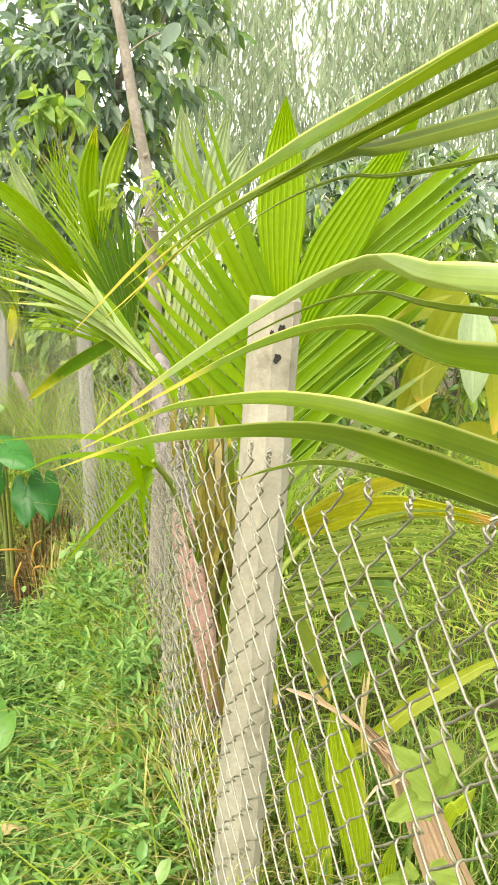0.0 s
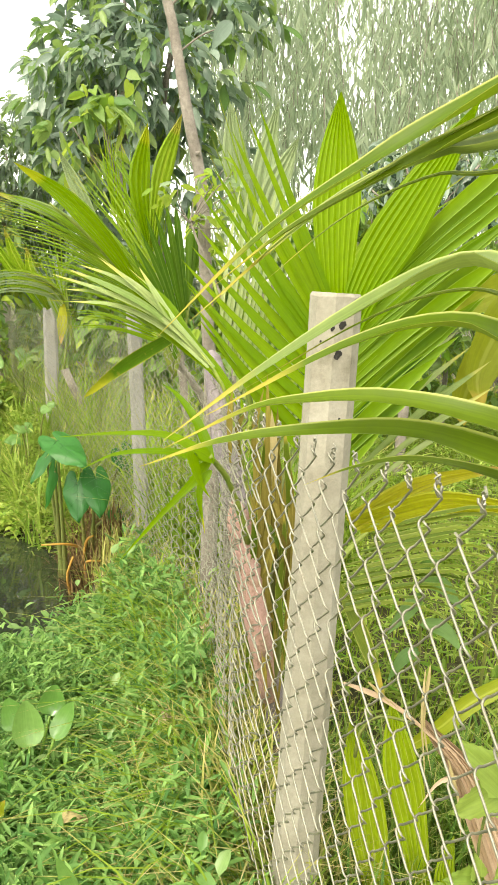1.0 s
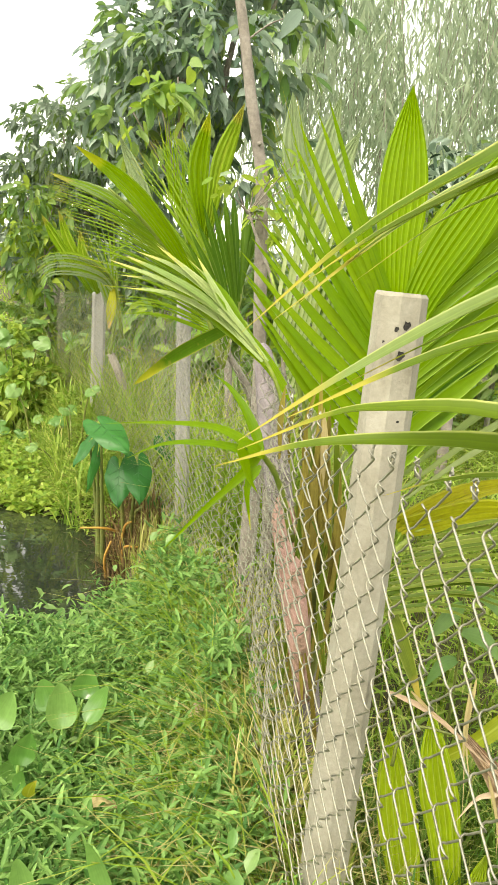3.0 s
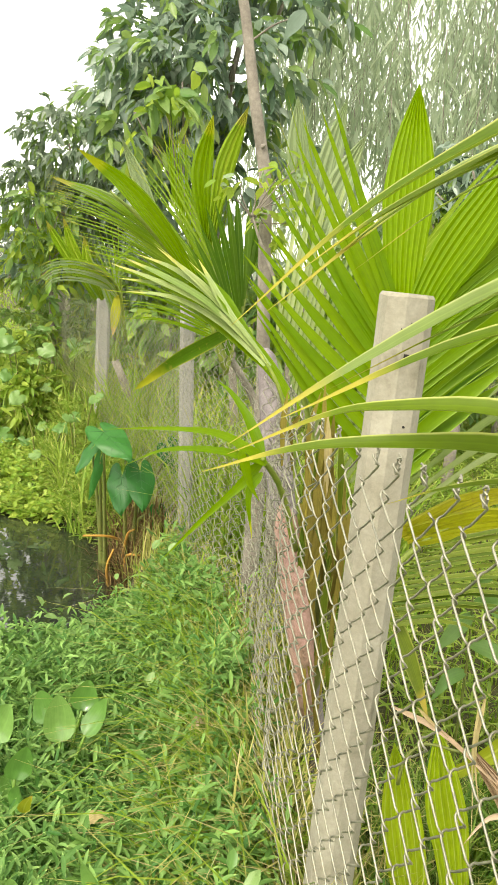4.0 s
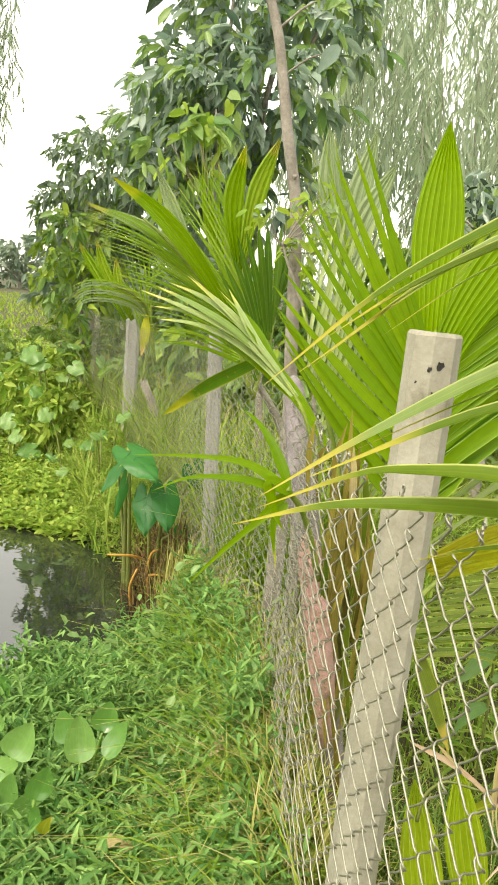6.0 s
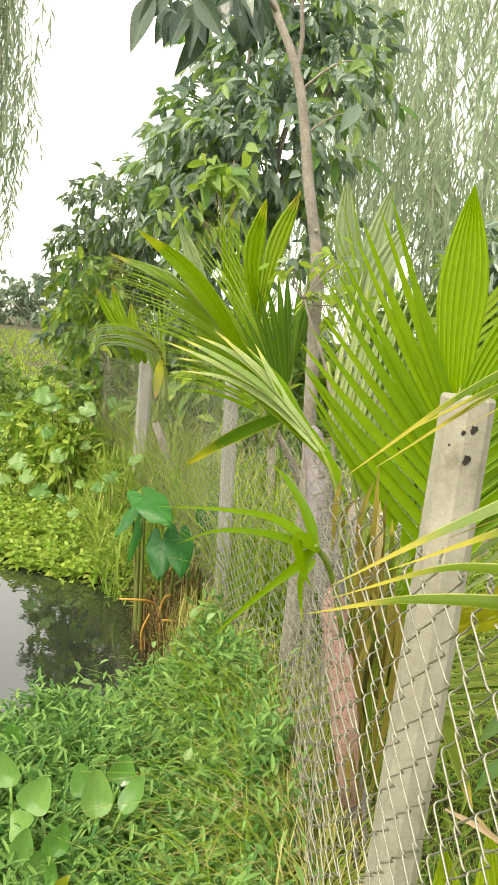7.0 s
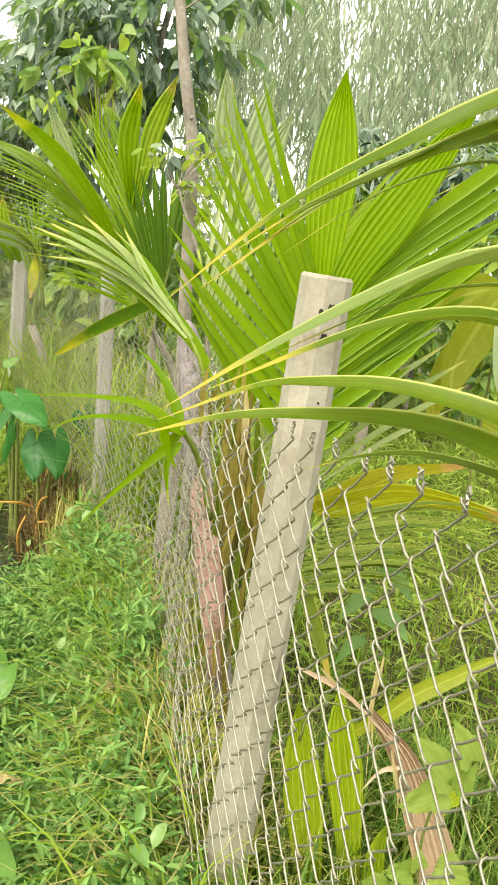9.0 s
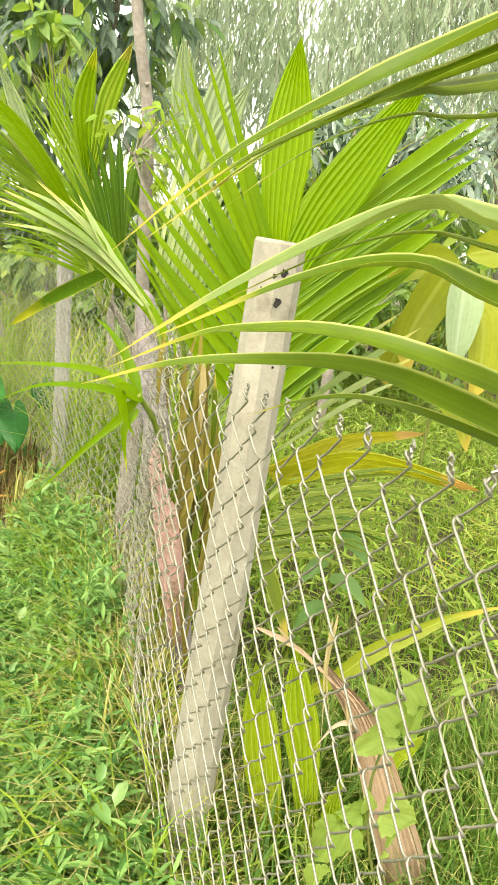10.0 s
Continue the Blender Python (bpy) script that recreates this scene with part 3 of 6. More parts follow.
tube("sheath", palm, SHEATH, [(0.268, 2.0, 0.50), (0.232, 1.99, 0.72), (0.200, 2.0, 0.90), (0.178, 2.05, 0.99), (0.168, 2.10, 1.02)], [0.020, 0.036, 0.040, 0.034, 0.012], 12, 9, "pinkish brown dry leaf-base sheath")
tube("leaf_stalk", palm, TARO_STEM, [(0.27, 2.03, 0.2), (0.28, 2.04, 0.7), (0.30, 2.04, 1.12)], [0.028, 0.021, 0.013], 12, 8, "olive-green leaf stalk")
for k in range(24):
    r9 = random.Random(400 + k)
    x, z = 0.205 + 0.0045 * k, r9.uniform(0.95, 1.33)
    blade_part("dry_strip", palm, FIBRE if k % 4 else PALM_OLIVE_SHADED, [(x + r9.uniform(-0.01, 0.03), 2.0, z - r9.uniform(0.3, 0.6)), (x + r9.uniform(-0.02, 0.03), 1.97, z - 0.15), (x + r9.uniform(-0.05, 0.03), 1.97, z)], r9.uniform(0.012, 0.026), (0.2, -1, 0.1), "dry yellow-brown strip of leaf sheath", n=8, shape=spindle, twist=r9.uniform(-0.5, 0.5))
for pts, w, mm in (([(0.15, 1.97, 1.16), (0.145, 1.96, 1.26), (0.15, 1.95, 1.345)], 0.022, PALM_YELLOW), ([(0.175, 1.97, 1.15), (0.165, 1.95, 1.25), (0.19, 1.94, 1.30)], 0.018, DEAD), ([(0.215, 1.98, 1.1), (0.205, 1.95, 1.24), (0.225, 1.94, 1.35)], 0.020, DEAD),
                   ([(0.235, 1.98, 1.1), (0.24, 1.95, 1.22), (0.232, 1.94, 1.385)], 0.022, PALM_YELLOW), ([(0.26, 1.98, 1.05), (0.255, 1.95, 1.2), (0.245, 1.94, 1.30)], 0.026, STRAW), ([(0.30, 1.98, 1.0), (0.29, 1.95, 1.15), (0.278, 1.94, 1.26)], 0.024, PALM_OLIVE_SHADED),
                   ([(0.255, 1.95, 0.66), (0.278, 1.95, 0.56), (0.30, 1.95, 0.42), (0.318, 1.95, 0.25)], 0.020, PALM_YELLOW), ([(0.24, 1.97, 0.72), (0.25, 1.96, 0.6), (0.262, 1.96, 0.5)], 0.018, DEAD)):
    blade_part("dry_strip", palm, FIBRE if mm in (DEAD, PALM_YELLOW) else mm, pts, w * 0.7, (0.2, -1, 0.1), "curled yellow-brown strip of dead sheath", n=9, shape=spindle, fold=0.5, twist=0.5)
# the upright frond: leaflets to both sides, two broad halves at its end
main = frond(palm, "frond", [(0.34, 2.07, 0.9), (0.385, 2.07, 1.2), (0.41, 2.08, 1.42), (0.43, 2.11, 1.58)],
             [(0.38, 2.06, 1.13), (0.395, 2.06, 1.31), (0.41, 2.07, 1.41), (0.405, 2.09, 1.53)],
             [(0.072, 2.12, 1.498), (0.046, 2.13, 1.556), (0.033, 2.13, 1.61), (0.024, 2.13, 1.669), (0.045, 2.13, 1.725), (0.088, 2.13, 1.804), (0.101, 2.13, 1.85), (0.123, 2.13, 1.916), (0.16, 2.13, 1.973), (0.205, 2.13, 2.025)], 14, 0.0300, PALM_CLEAN, (0.1, -1, 0.2), -0.010, fold=0.5, label="pale green rib of the upright frond", shape=joined)
R, T = curve([(0.33, 2.04, 0.98), (0.38, 2.07, 1.26), (0.44, 2.11, 1.52)], 21), curve([(0.57, 2.08, 1.26), (0.70, 2.1, 1.44), (0.80, 2.1, 1.60), (0.88, 2.1, 1.75), (0.93, 2.1, 1.88), (0.88, 2.1, 1.97)], 21)
fan = random.Random(77)
for i in range(21):
    e = R[i] + (T[i] - R[i]) * fan.uniform(0.84, 1.06) + np.array((fan.uniform(-0.02, 0.02), fan.uniform(-0.02, 0.03), fan.uniform(-0.03, 0.015)))
    blade_part("leaflet", main, PALM_DEEP if i == 5 else PALM_RIBBED, [R[i], (R[i] + e) / 2 + np.array((0, 0, fan.uniform(0.008, 0.022))), e], fan.uniform(0.038, 0.045) if i < 15 else fan.uniform(0.032, 0.038), (-0.1, -1, 0.2), n=12, shape=fanned, fold=0.45, twist=fan.uniform(-0.12, 0.12))
for a, b, w in (((0.46, 2.2, 1.10), (0.82, 2.24, 1.44), 0.020), ((0.48, 2.2, 1.06), (0.88, 2.24, 1.40), 0.022), ((0.47, 2.2, 1.14), (0.80, 2.25, 1.50), 0.016), ((0.50, 2.2, 1.04), (0.90, 2.24, 1.33), 0.020), ((0.50, 2.2, 1.00), (0.86, 2.22, 1.26), 0.016), ((0.46, 2.21, 1.18), (0.84, 2.25, 1.57), 0.014)):
    blade_part("leaflet", main, PALM_PALE if w > 0.018 else PALM_WHITISH, [a, tuple((p + q) / 2 + (0.02 if k == 2 else 0) for k, (p, q) in enumerate(zip(a, b))), b], w, (-0.1, -1, 0.3), "pale drying leaflet", n=9, shape=spindle, fold=0.5)
# a second frond close behind, whose leaflets cross those of the first
frond(palm, "frond", [(0.30, 2.12, 0.95), (0.20, 2.2, 1.3), (0.10, 2.24, 1.6)], [(0.36, 2.2, 1.06), (0.26, 2.2, 1.16), (0.19, 2.2, 1.28), (0.12, 2.22, 1.46)],
      [(0.60, 2.24, 1.42), (0.54, 2.25, 1.56), (0.47, 2.26, 1.69), (0.40, 2.26, 1.79), (0.32, 2.26, 1.85), (0.243, 2.26, 1.86), (0.167, 2.26, 1.84)], 26, 0.0105, PALM_WHITISH, (-0.1, -1, 0.2), 0.01, fold=0.5, seed=3, label="rib of a second upright frond", shape=strap)
blade_part("end_blade", main, PALM_BLADE, [(0.425, 2.08, 1.38), (0.41, 2.12, 1.66), (0.408, 2.14, 1.88), (0.412, 2.17, 2.072)], 0.124, (0, -1, 0.1), "upright pleated bright green end blade", n=18, pleats=8, depth=0.0018, shape=spindle, fold=0.15)
blade_part("end_blade", main, PALM_BLADE, [(0.42, 2.08, 1.40), (0.49, 2.1, 1.60), (0.60, 2.1, 1.80), (0.745, 2.1, 2.05)], 0.125, (-0.2, -1, 0.1), "broad pleated end blade of the frond", n=18, pleats=8, depth=0.0018, shape=spindle, fold=0.15)
# the pale frond hanging over the fence towards the pond
pale = tube("frond", palm, RIB, [(0.22, 2.03, 0.95), (0.16, 2.03, 1.25), (0.10, 2.02, 1.39), (0.0, 2.11, 1.487)], [0.006, 0.005, 0.003], 12, 6, "pale rib of a frond leaning over the fence")


def pale_leaflets(rows, first):
    for k, (pts, w) in enumerate(rows, first):
        blade_part("leaflet", pale, PALM_CLEAN if k in (5, 6) else PALM_PALE, pts, w, (0.35, -0.75, 0.55 - 0.08 * (k % 3)), n=14, shape=spindle, fold=0.45)
        if k % 2 == 0:
            q = [(x - 0.01, y + 0.02, z + 0.012 - 0.006 * (k % 3)) for x, y, z in pts]
            blade_part("leaflet", pale, PALM_PALE, q, w * 0.6, (0.1, -0.6, 0.8), n=12, shape=slim, fold=0.5)


pale_leaflets((([(0.097, 2.02, 1.395), (0.002, 2.1, 1.489), (-0.083, 2.2, 1.562), (-0.228, 2.4, 1.655)], 0.028),
               ([(0.089, 2.03, 1.407), (-0.007, 2.1, 1.502), (-0.095, 2.2, 1.629)], 0.024),
               ([(0.083, 2.03, 1.406), (-0.044, 2.12, 1.511), (-0.184, 2.3, 1.572), (-0.322, 2.45, 1.62)], 0.026),
               ([(0.088, 2.02, 1.394), (-0.043, 2.12, 1.5), (-0.182, 2.3, 1.55), (-0.341, 2.45, 1.563)], 0.024),
               ([(0.091, 2.0, 1.39), (-0.025, 2.1, 1.475), (-0.159, 2.25, 1.523), (-0.315, 2.4, 1.529)], 0.022)), 0)
pale_leaflets((([(0.096, 2.0, 1.381), (0.016, 2.08, 1.436), (-0.074, 2.18, 1.488), (-0.165, 2.3, 1.533)], 0.030),
               ([(0.114, 2.03, 1.375), (0.033, 2.08, 1.466), (-0.035, 2.15, 1.547), (-0.127, 2.3, 1.617)], 0.034),
               ([(0.105, 2.02, 1.389), (-0.014, 2.1, 1.508), (-0.155, 2.3, 1.591), (-0.29, 2.45, 1.634)], 0.024),
               ([(0.101, 2.02, 1.389), (-0.027, 2.1, 1.497), (-0.199, 2.3, 1.559), (-0.379, 2.5, 1.605)], 0.022)), 5)
blade_part("leaflet", pale, PALM_SPOT, [(0.0, 2.18, 1.455), (-0.155, 2.35, 1.35), (-0.283, 2.46, 1.242)], 0.038, (0.3, -1, 0.15), "hanging leaflet with a yellow and brown tip", n=14, shape=strap, fold=0.5)
blade_part("leaflet", pale, PALM_BLADE, [(0.19, 2.06, 1.27), (0.10, 2.1, 1.38), (0.0, 2.2, 1.46), (-0.12, 2.3, 1.55)], 0.05, (0.2, -0.7, 0.7), n=12, shape=spindle)
# the low fronds that arch to the plot's side
low = frond(palm, "frond", [(0.33, 2.05, 0.55), (0.48, 2.15, 0.86), (0.75, 2.28, 0.98), (1.12, 2.3, 0.95)],
            [(0.40, 2.1, 0.70), (0.46, 2.15, 0.80), (0.58, 2.2, 0.92)],
            [(0.95, 2.1, 0.58), (1.13, 2.12, 0.68), (1.22, 2.15, 0.77), (1.28, 2.2, 0.86)], 16, 0.018, PALM_OLIVE_SHADED, (0, -0.6, 0.8), 0.10, seed=4, label="rib of a low arching frond", shape=slim)
blade_part("leaflet", low, PALM_YELLOW, [(0.50, 2.2, 0.93), (0.75, 2.35, 1.01), (1.035, 2.45, 1.045)], 0.07, (0, -0.7, 0.6), "yellow-green blade", n=14, pleats=4, depth=0.004, shape=strap, fold=0.4, twist=0.4)
blade_part("leaflet", low, PALM_YELLOW, [(0.52, 2.2, 0.93), (0.80, 2.25, 0.985), (1.14, 2.2, 0.945)], 0.075, (0, -0.7, 0.6), "yellow blade with a brown dry tip", n=14, pleats=4, depth=0.005, shape=strap, fold=0.3, twist=-0.3)
blade_part("leaflet", low, BROAD, [(0.56, 1.85, 0.42), (0.667, 1.8, 0.534), (0.741, 1.8, 0.603), (0.834, 1.8, 0.66), (0.934, 1.8, 0.718), (1.10, 1.8, 0.77)], 0.045, (0, -0.8, 0.6), "yellowing low leaflet with brown streaks", n=14, shape=oval, fold=0.4)
for pts, w in (([(0.45, 2.12, 0.80), (0.52, 2.1, 0.66), (0.60, 2.06, 0.47)], 0.045), ([(0.43, 2.12, 0.74), (0.43, 2.1, 0.58), (0.45, 2.06, 0.44)], 0.035)):
    blade_part("leaflet", low, PALM_OLIVE_SHADED, pts, w, (0.2, -0.9, 0.4), "dark hanging leaflet", n=12, shape=spindle, fold=0.5)
# small leaves at the stem that hang through to the pond side
sh = tube("leaf_stalk", palm, RIB, [(0.20, 1.98, 0.95), (0.15, 1.9, 1.12), (0.098, 1.8, 1.215)], [0.009, 0.006], 8, 6, "stalk of a small side leaf")
for pts, w, mm in (([(0.108, 1.8, 1.2), (0.005, 1.9, 1.236), (-0.137, 2.0, 1.222), (-0.30, 2.1, 1.19)], 0.032, PALM_CLEAN), ([(0.108, 1.8, 1.2), (-0.005, 1.9, 1.199), (-0.128, 1.95, 1.181), (-0.23, 2.0, 1.125)], 0.030, PALM_CLEAN),
                   ([(0.105, 1.8, 1.208), (0.06, 1.85, 1.135), (-0.031, 1.95, 1.014), (-0.13, 2.0, 0.888)], 0.042, PALM_CLEAN), ([(0.105, 1.8, 1.208), (0.066, 1.85, 1.283), (0.021, 1.9, 1.335), (-0.022, 1.95, 1.358)], 0.032, PALM_CLEAN),
                   ([(0.108, 1.8, 1.2), (0.06, 1.79, 1.225), (0.075, 1.79, 1.16), (0.10, 1.79, 1.12)], 0.042, PALM_CLEAN), ([(0.102, 1.8, 1.182), (0.076, 1.8, 1.128), (0.09, 1.8, 1.03)], 0.028, PALM)):
    blade_part("leaflet", sh, mm, pts, w, (0, -0.7, 0.7), n=14, shape=slim, fold=0.45)


# ---- the frond that reaches over the fence close to the camera ----
near_palm = thing("palm_frond", "long arching palm frond with yellow-tipped leaflets over the fence", "palm frond")
rib = tube("rib", near_palm, RIB, [(0.62, 0.75, 1.30), (0.47, 0.52, 1.62), (0.42, 0.42, 1.80), (0.40, 0.30, 1.98)], [0.010, 0.008, 0.004], 14, 7)
for k, (pts, w) in enumerate((([(0.415, 0.40, 1.80), (0.262, 0.57, 1.717), (0.191, 0.60, 1.676), (0.126, 0.64, 1.632), (0.053, 0.68, 1.560)], 0.026),
               ([(0.42, 0.42, 1.77), (0.265, 0.57, 1.700), (0.211, 0.60, 1.674), (0.145, 0.64, 1.637), (0.093, 0.68, 1.597)], 0.024),
               ([(0.425, 0.43, 1.72), (0.269, 0.57, 1.686), (0.236, 0.60, 1.683), (0.173, 0.64, 1.655), (0.076, 0.68, 1.571)], 0.030),
               ([(0.44, 0.46, 1.60), (0.281, 0.50, 1.603), (0.250, 0.57, 1.615), (0.204, 0.62, 1.590), (0.128, 0.66, 1.535), (0.056, 0.70, 1.475)], 0.037))):
    blade_part("leaflet", rib, NEAR_SHEEN if k > 1 else NEAR, pts, w * 0.98, (0.1, -0.55, 0.75), n=22, shape=slim, fold=0.75)
for pts, w in (([(0.45, 0.48, 1.56), (0.291, 0.50, 1.561), (0.246, 0.57, 1.578), (0.187, 0.62, 1.560), (0.09, 0.66, 1.503)], 0.037),
               ([(0.47, 0.50, 1.46), (0.28, 0.54, 1.515), (0.209, 0.58, 1.527), (0.156, 0.62, 1.520), (0.119, 0.65, 1.508), (0.056, 0.68, 1.472)], 0.028),
               ([(0.47, 0.52, 1.43), (0.28, 0.54, 1.493), (0.225, 0.58, 1.505), (0.165, 0.62, 1.498), (0.103, 0.65, 1.485), (0.039, 0.68, 1.458)], 0.034),
               ([(0.48, 0.54, 1.42), (0.298, 0.55, 1.478), (0.240, 0.60, 1.484), (0.200, 0.63, 1.472), (0.165, 0.66, 1.450)], 0.014)):
    blade_part("leaflet", rib, NEAR, pts, w * 0.98, (0.1, -0.55, 0.75), n=22, shape=slim, fold=0.75)
for pts, w in (([(0.42, 0.41, 1.785), (0.266, 0.575, 1.708), (0.20, 0.61, 1.672), (0.14, 0.65, 1.630), (0.085, 0.69, 1.575)], 0.012),
               ([(0.425, 0.44, 1.70), (0.275, 0.57, 1.672), (0.235, 0.61, 1.672), (0.185, 0.65, 1.648), (0.13, 0.69, 1.600)], 0.011),
               ([(0.44, 0.47, 1.585), (0.285, 0.51, 1.592), (0.25, 0.575, 1.60), (0.20, 0.625, 1.578), (0.115, 0.67, 1.520)], 0.012)):
    blade_part("leaflet", rib, NEAR, pts, w, (0.1, -0.5, 0.8), n=20, shape=slim, fold=0.6)


# ---- further palms along the fence ----
palm_b = thing("coconut_palm", "young coconut palm leaning over the fence, broad yellow-green leaf", "palm", "young coconut palms behind the fence")
tube("trunk", palm_b, BARK, [(0.22, 3.6, -0.1), (0.18, 3.55, 0.7), (0.09, 3.45, 1.05), (-0.03, 3.35, 1.26)], [0.028, 0.022, 0.014], 10, 8, "brown fibrous leaf bases")
fb = frond(palm_b, "frond", [(-0.05, 3.33, 1.2), (-0.16, 3.25, 1.5), (-0.36, 3.15, 1.74), (-0.5, 3.1, 1.86)],
           [(-0.10, 3.3, 1.34), (-0.20, 3.24, 1.54), (-0.34, 3.16, 1.74)],
           [(-0.46, 3.2, 1.40), (-0.58, 3.2, 1.56), (-0.68, 3.2, 1.71), (-0.75, 3.2, 1.83), (-0.765, 3.2, 1.905)], 34, 0.013, PALM_FAR, (0.2, -1, 0.2), 0.03, seed=7, side_mat=PALM, label="rib of a spreading frond", shape=slim)
blade_part("end_blade", fb, PALM, [(-0.12, 3.28, 1.42), (-0.25, 3.15, 1.66), (-0.42, 3.05, 1.86), (-0.60, 3.0, 1.985)], 0.088, (0.5, -0.8, 0.4), "broad unsplit yellow-green blade", n=16, pleats=5, depth=0.003, shape=spindle, fold=0.3)
blade_part("end_blade", fb, PALM_PALE, [(-0.3, 3.2, 1.70), (-0.5, 3.2, 1.83), (-0.74, 3.2, 1.905)], 0.05, (0.2, -0.8, 0.5), "pale folded blade", n=12, pleats=3, depth=0.003, shape=spindle)
fc = frond(palm_b, "frond", [(-0.05, 3.35, 1.2), (-0.12, 3.4, 1.6), (-0.16, 3.45, 1.95)],
           [(-0.07, 3.36, 1.4), (-0.12, 3.4, 1.6), (-0.16, 3.44, 1.85)],
           [(-0.45, 3.4, 1.72), (-0.50, 3.42, 1.92), (-0.46, 3.45, 2.06), (-0.38, 3.5, 2.13), (-0.28, 3.5, 2.14)], 22, 0.015, PALM_FAR, (0, -1, 0.2), 0.02, seed=8, side_mat=PALM, label="rib of an upright frond", shape=slim)
for pts, w, mm, lab in (([(-0.16, 3.42, 1.72), (-0.20, 3.42, 1.97), (-0.165, 3.4, 2.20)], 0.085, PALM, "upright pleated blade with a yellow tip"),
                        ([(-0.15, 3.42, 1.72), (-0.11, 3.42, 2.01), (-0.03, 3.4, 2.24)], 0.08, PALM_FAR, "upright pleated green blade"),
                        ([(-0.34, 3.6, 1.7), (-0.46, 3.6, 1.93), (-0.555, 3.6, 2.12)], 0.06, PALM_GREY, "pale upright blade")):
    blade_part("end_blade", fc, mm, pts, w, (0.1, -1, 0.1), lab, n=14, pleats=4, depth=0.004, shape=spindle)
fd = frond(palm_b, "frond", [(-0.05, 3.33, 1.2), (0.0, 3.32, 1.45), (0.02, 3.35, 1.7)],
           [(-0.04, 3.3, 1.28), (-0.01, 3.3, 1.42), (0.02, 3.33, 1.6)],
           [(-0.24, 3.25, 1.62), (-0.2, 3.25, 1.74), (-0.12, 3.25, 1.87), (0.0, 3.3, 1.9), (0.1, 3.3, 1.86)], 13, 0.028, PALM_DEEP, (0, -1, 0.2), 0.03, seed=9, label="rib of a dark short frond")
frond(palm_b, "frond", [(-0.05, 3.4, 1.25), (-0.20, 3.5, 1.62), (-0.36, 3.55, 1.95)], [(-0.12, 3.45, 1.42), (-0.21, 3.5, 1.62), (-0.32, 3.54, 1.88)],
      [(-0.02, 3.5, 1.86), (-0.13, 3.5, 2.0), (-0.22, 3.5, 2.12), (-0.32, 3.5, 2.2), (-0.38, 3.5, 2.2)], 20, 0.014, PALM_FAR, (0, -1, 0.2), 0.01, seed=17, side_mat=PALM_CLEAN, label="rib of a finely split frond", shape=slim, fold=0.6)
palm_c = thing("coconut_palm", "pale green young coconut palm half hidden behind others", "palm", "young coconut palms behind the fence")
tube("trunk", palm_c, BARK, [(0.42, 4.0, -0.1), (0.4, 4.0, 0.9)], [0.05, 0.04], 6, 8)
fe = frond(palm_c, "frond", [(0.40, 4.0, 0.9), (0.36, 4.0, 1.6), (0.30, 4.0, 2.0)],
           [(0.38, 4.0, 1.3), (0.36, 4.0, 1.6), (0.32, 4.0, 1.95)],
           [(0.0, 3.95, 1.75), (0.02, 3.95, 2.0), (0.06, 3.95, 2.25), (0.12, 3.95, 2.42), (0.2, 3.95, 2.40)], 14, 0.018, PALM_GREY, (0, -1, 0.2), 0.02, seed=11, side_mat=PALM_FAR, label="rib of a pale frond", shape=slim)
for pts in ([(0.30, 4.0, 1.75), (0.21, 4.0, 2.1), (0.172, 4.0, 2.42)], [(0.32, 4.0, 1.75), (0.33, 4.0, 2.05), (0.40, 4.0, 2.43)], [(0.32, 3.98, 1.75), (0.38, 3.98, 2.0), (0.50, 3.98, 2.27)]):
    blade_part("end_blade", fe, PALM_GREY, pts, 0.12, (0, -1, 0.1), "pale grey-green pleated blade", n=14, pleats=4, depth=0.004, shape=spindle)
frr = frond(palm_c, "frond", [(0.42, 4.0, 0.9), (0.6, 4.0, 1.4), (0.85, 4.0, 1.8)],
            [(0.5, 4.0, 1.2), (0.62, 4.0, 1.45), (0.8, 4.0, 1.75)],
            [(1.2, 3.9, 1.5), (1.3, 3.9, 1.8), (1.35, 3.9, 2.1), (1.2, 3.9, 2.35)], 12, 0.035, PALM_FAR, (0, -1, 0.2), 0.03, seed=12, label="rib of a frond", shape=slim)
palm_d = thing("coconut_palm", "small distant coconut palm with a drooping pale frond", "palm", "young coconut palms behind the fence")
tube("trunk", palm_d, BARK, [(-0.75, 6.3, -0.1), (-0.85, 6.2, 0.5), (-1.0, 6.1, 0.9)], [0.05, 0.04, 0.03], 6, 8)
fg = tube("frond", palm_d, RIB, [(-0.887, 5.9, 1.05), (-0.914, 5.7, 1.415), (-0.975, 5.5, 1.54), (-1.10, 5.35, 1.60)], [0.016, 0.012, 0.006], 12, 6, "pale drooping rib")
for k in range(9):
    o = k / 8
    blade_part("leaflet", fg, PALM_GREY if k % 3 else PALM_FAR, [(-0.914 - 0.02 * o, 5.7, 1.43 - 0.05 * o), (-0.975 - 0.01 * o, 5.5, 1.555 - 0.10 * o), (-1.102 - 0.02 * o, 5.35, 1.62 - 0.13 * o), (-1.246 - 0.01 * o, 5.25, 1.615 - 0.14 * o), (-1.36 + 0.05 * o, 5.18, 1.55 - 0.17 * o)], 0.030, (0.3, -0.75, 0.6), n=14, shape=slim, fold=0.6)
blade_part("leaflet", fg, PALM_YELLOW, [(-0.93, 5.7, 1.42), (-0.925, 5.65, 1.3), (-0.935, 5.62, 1.13)], 0.07, (0, -1, 0.2), "yellow-green hanging leaflet", n=10, shape=spindle)
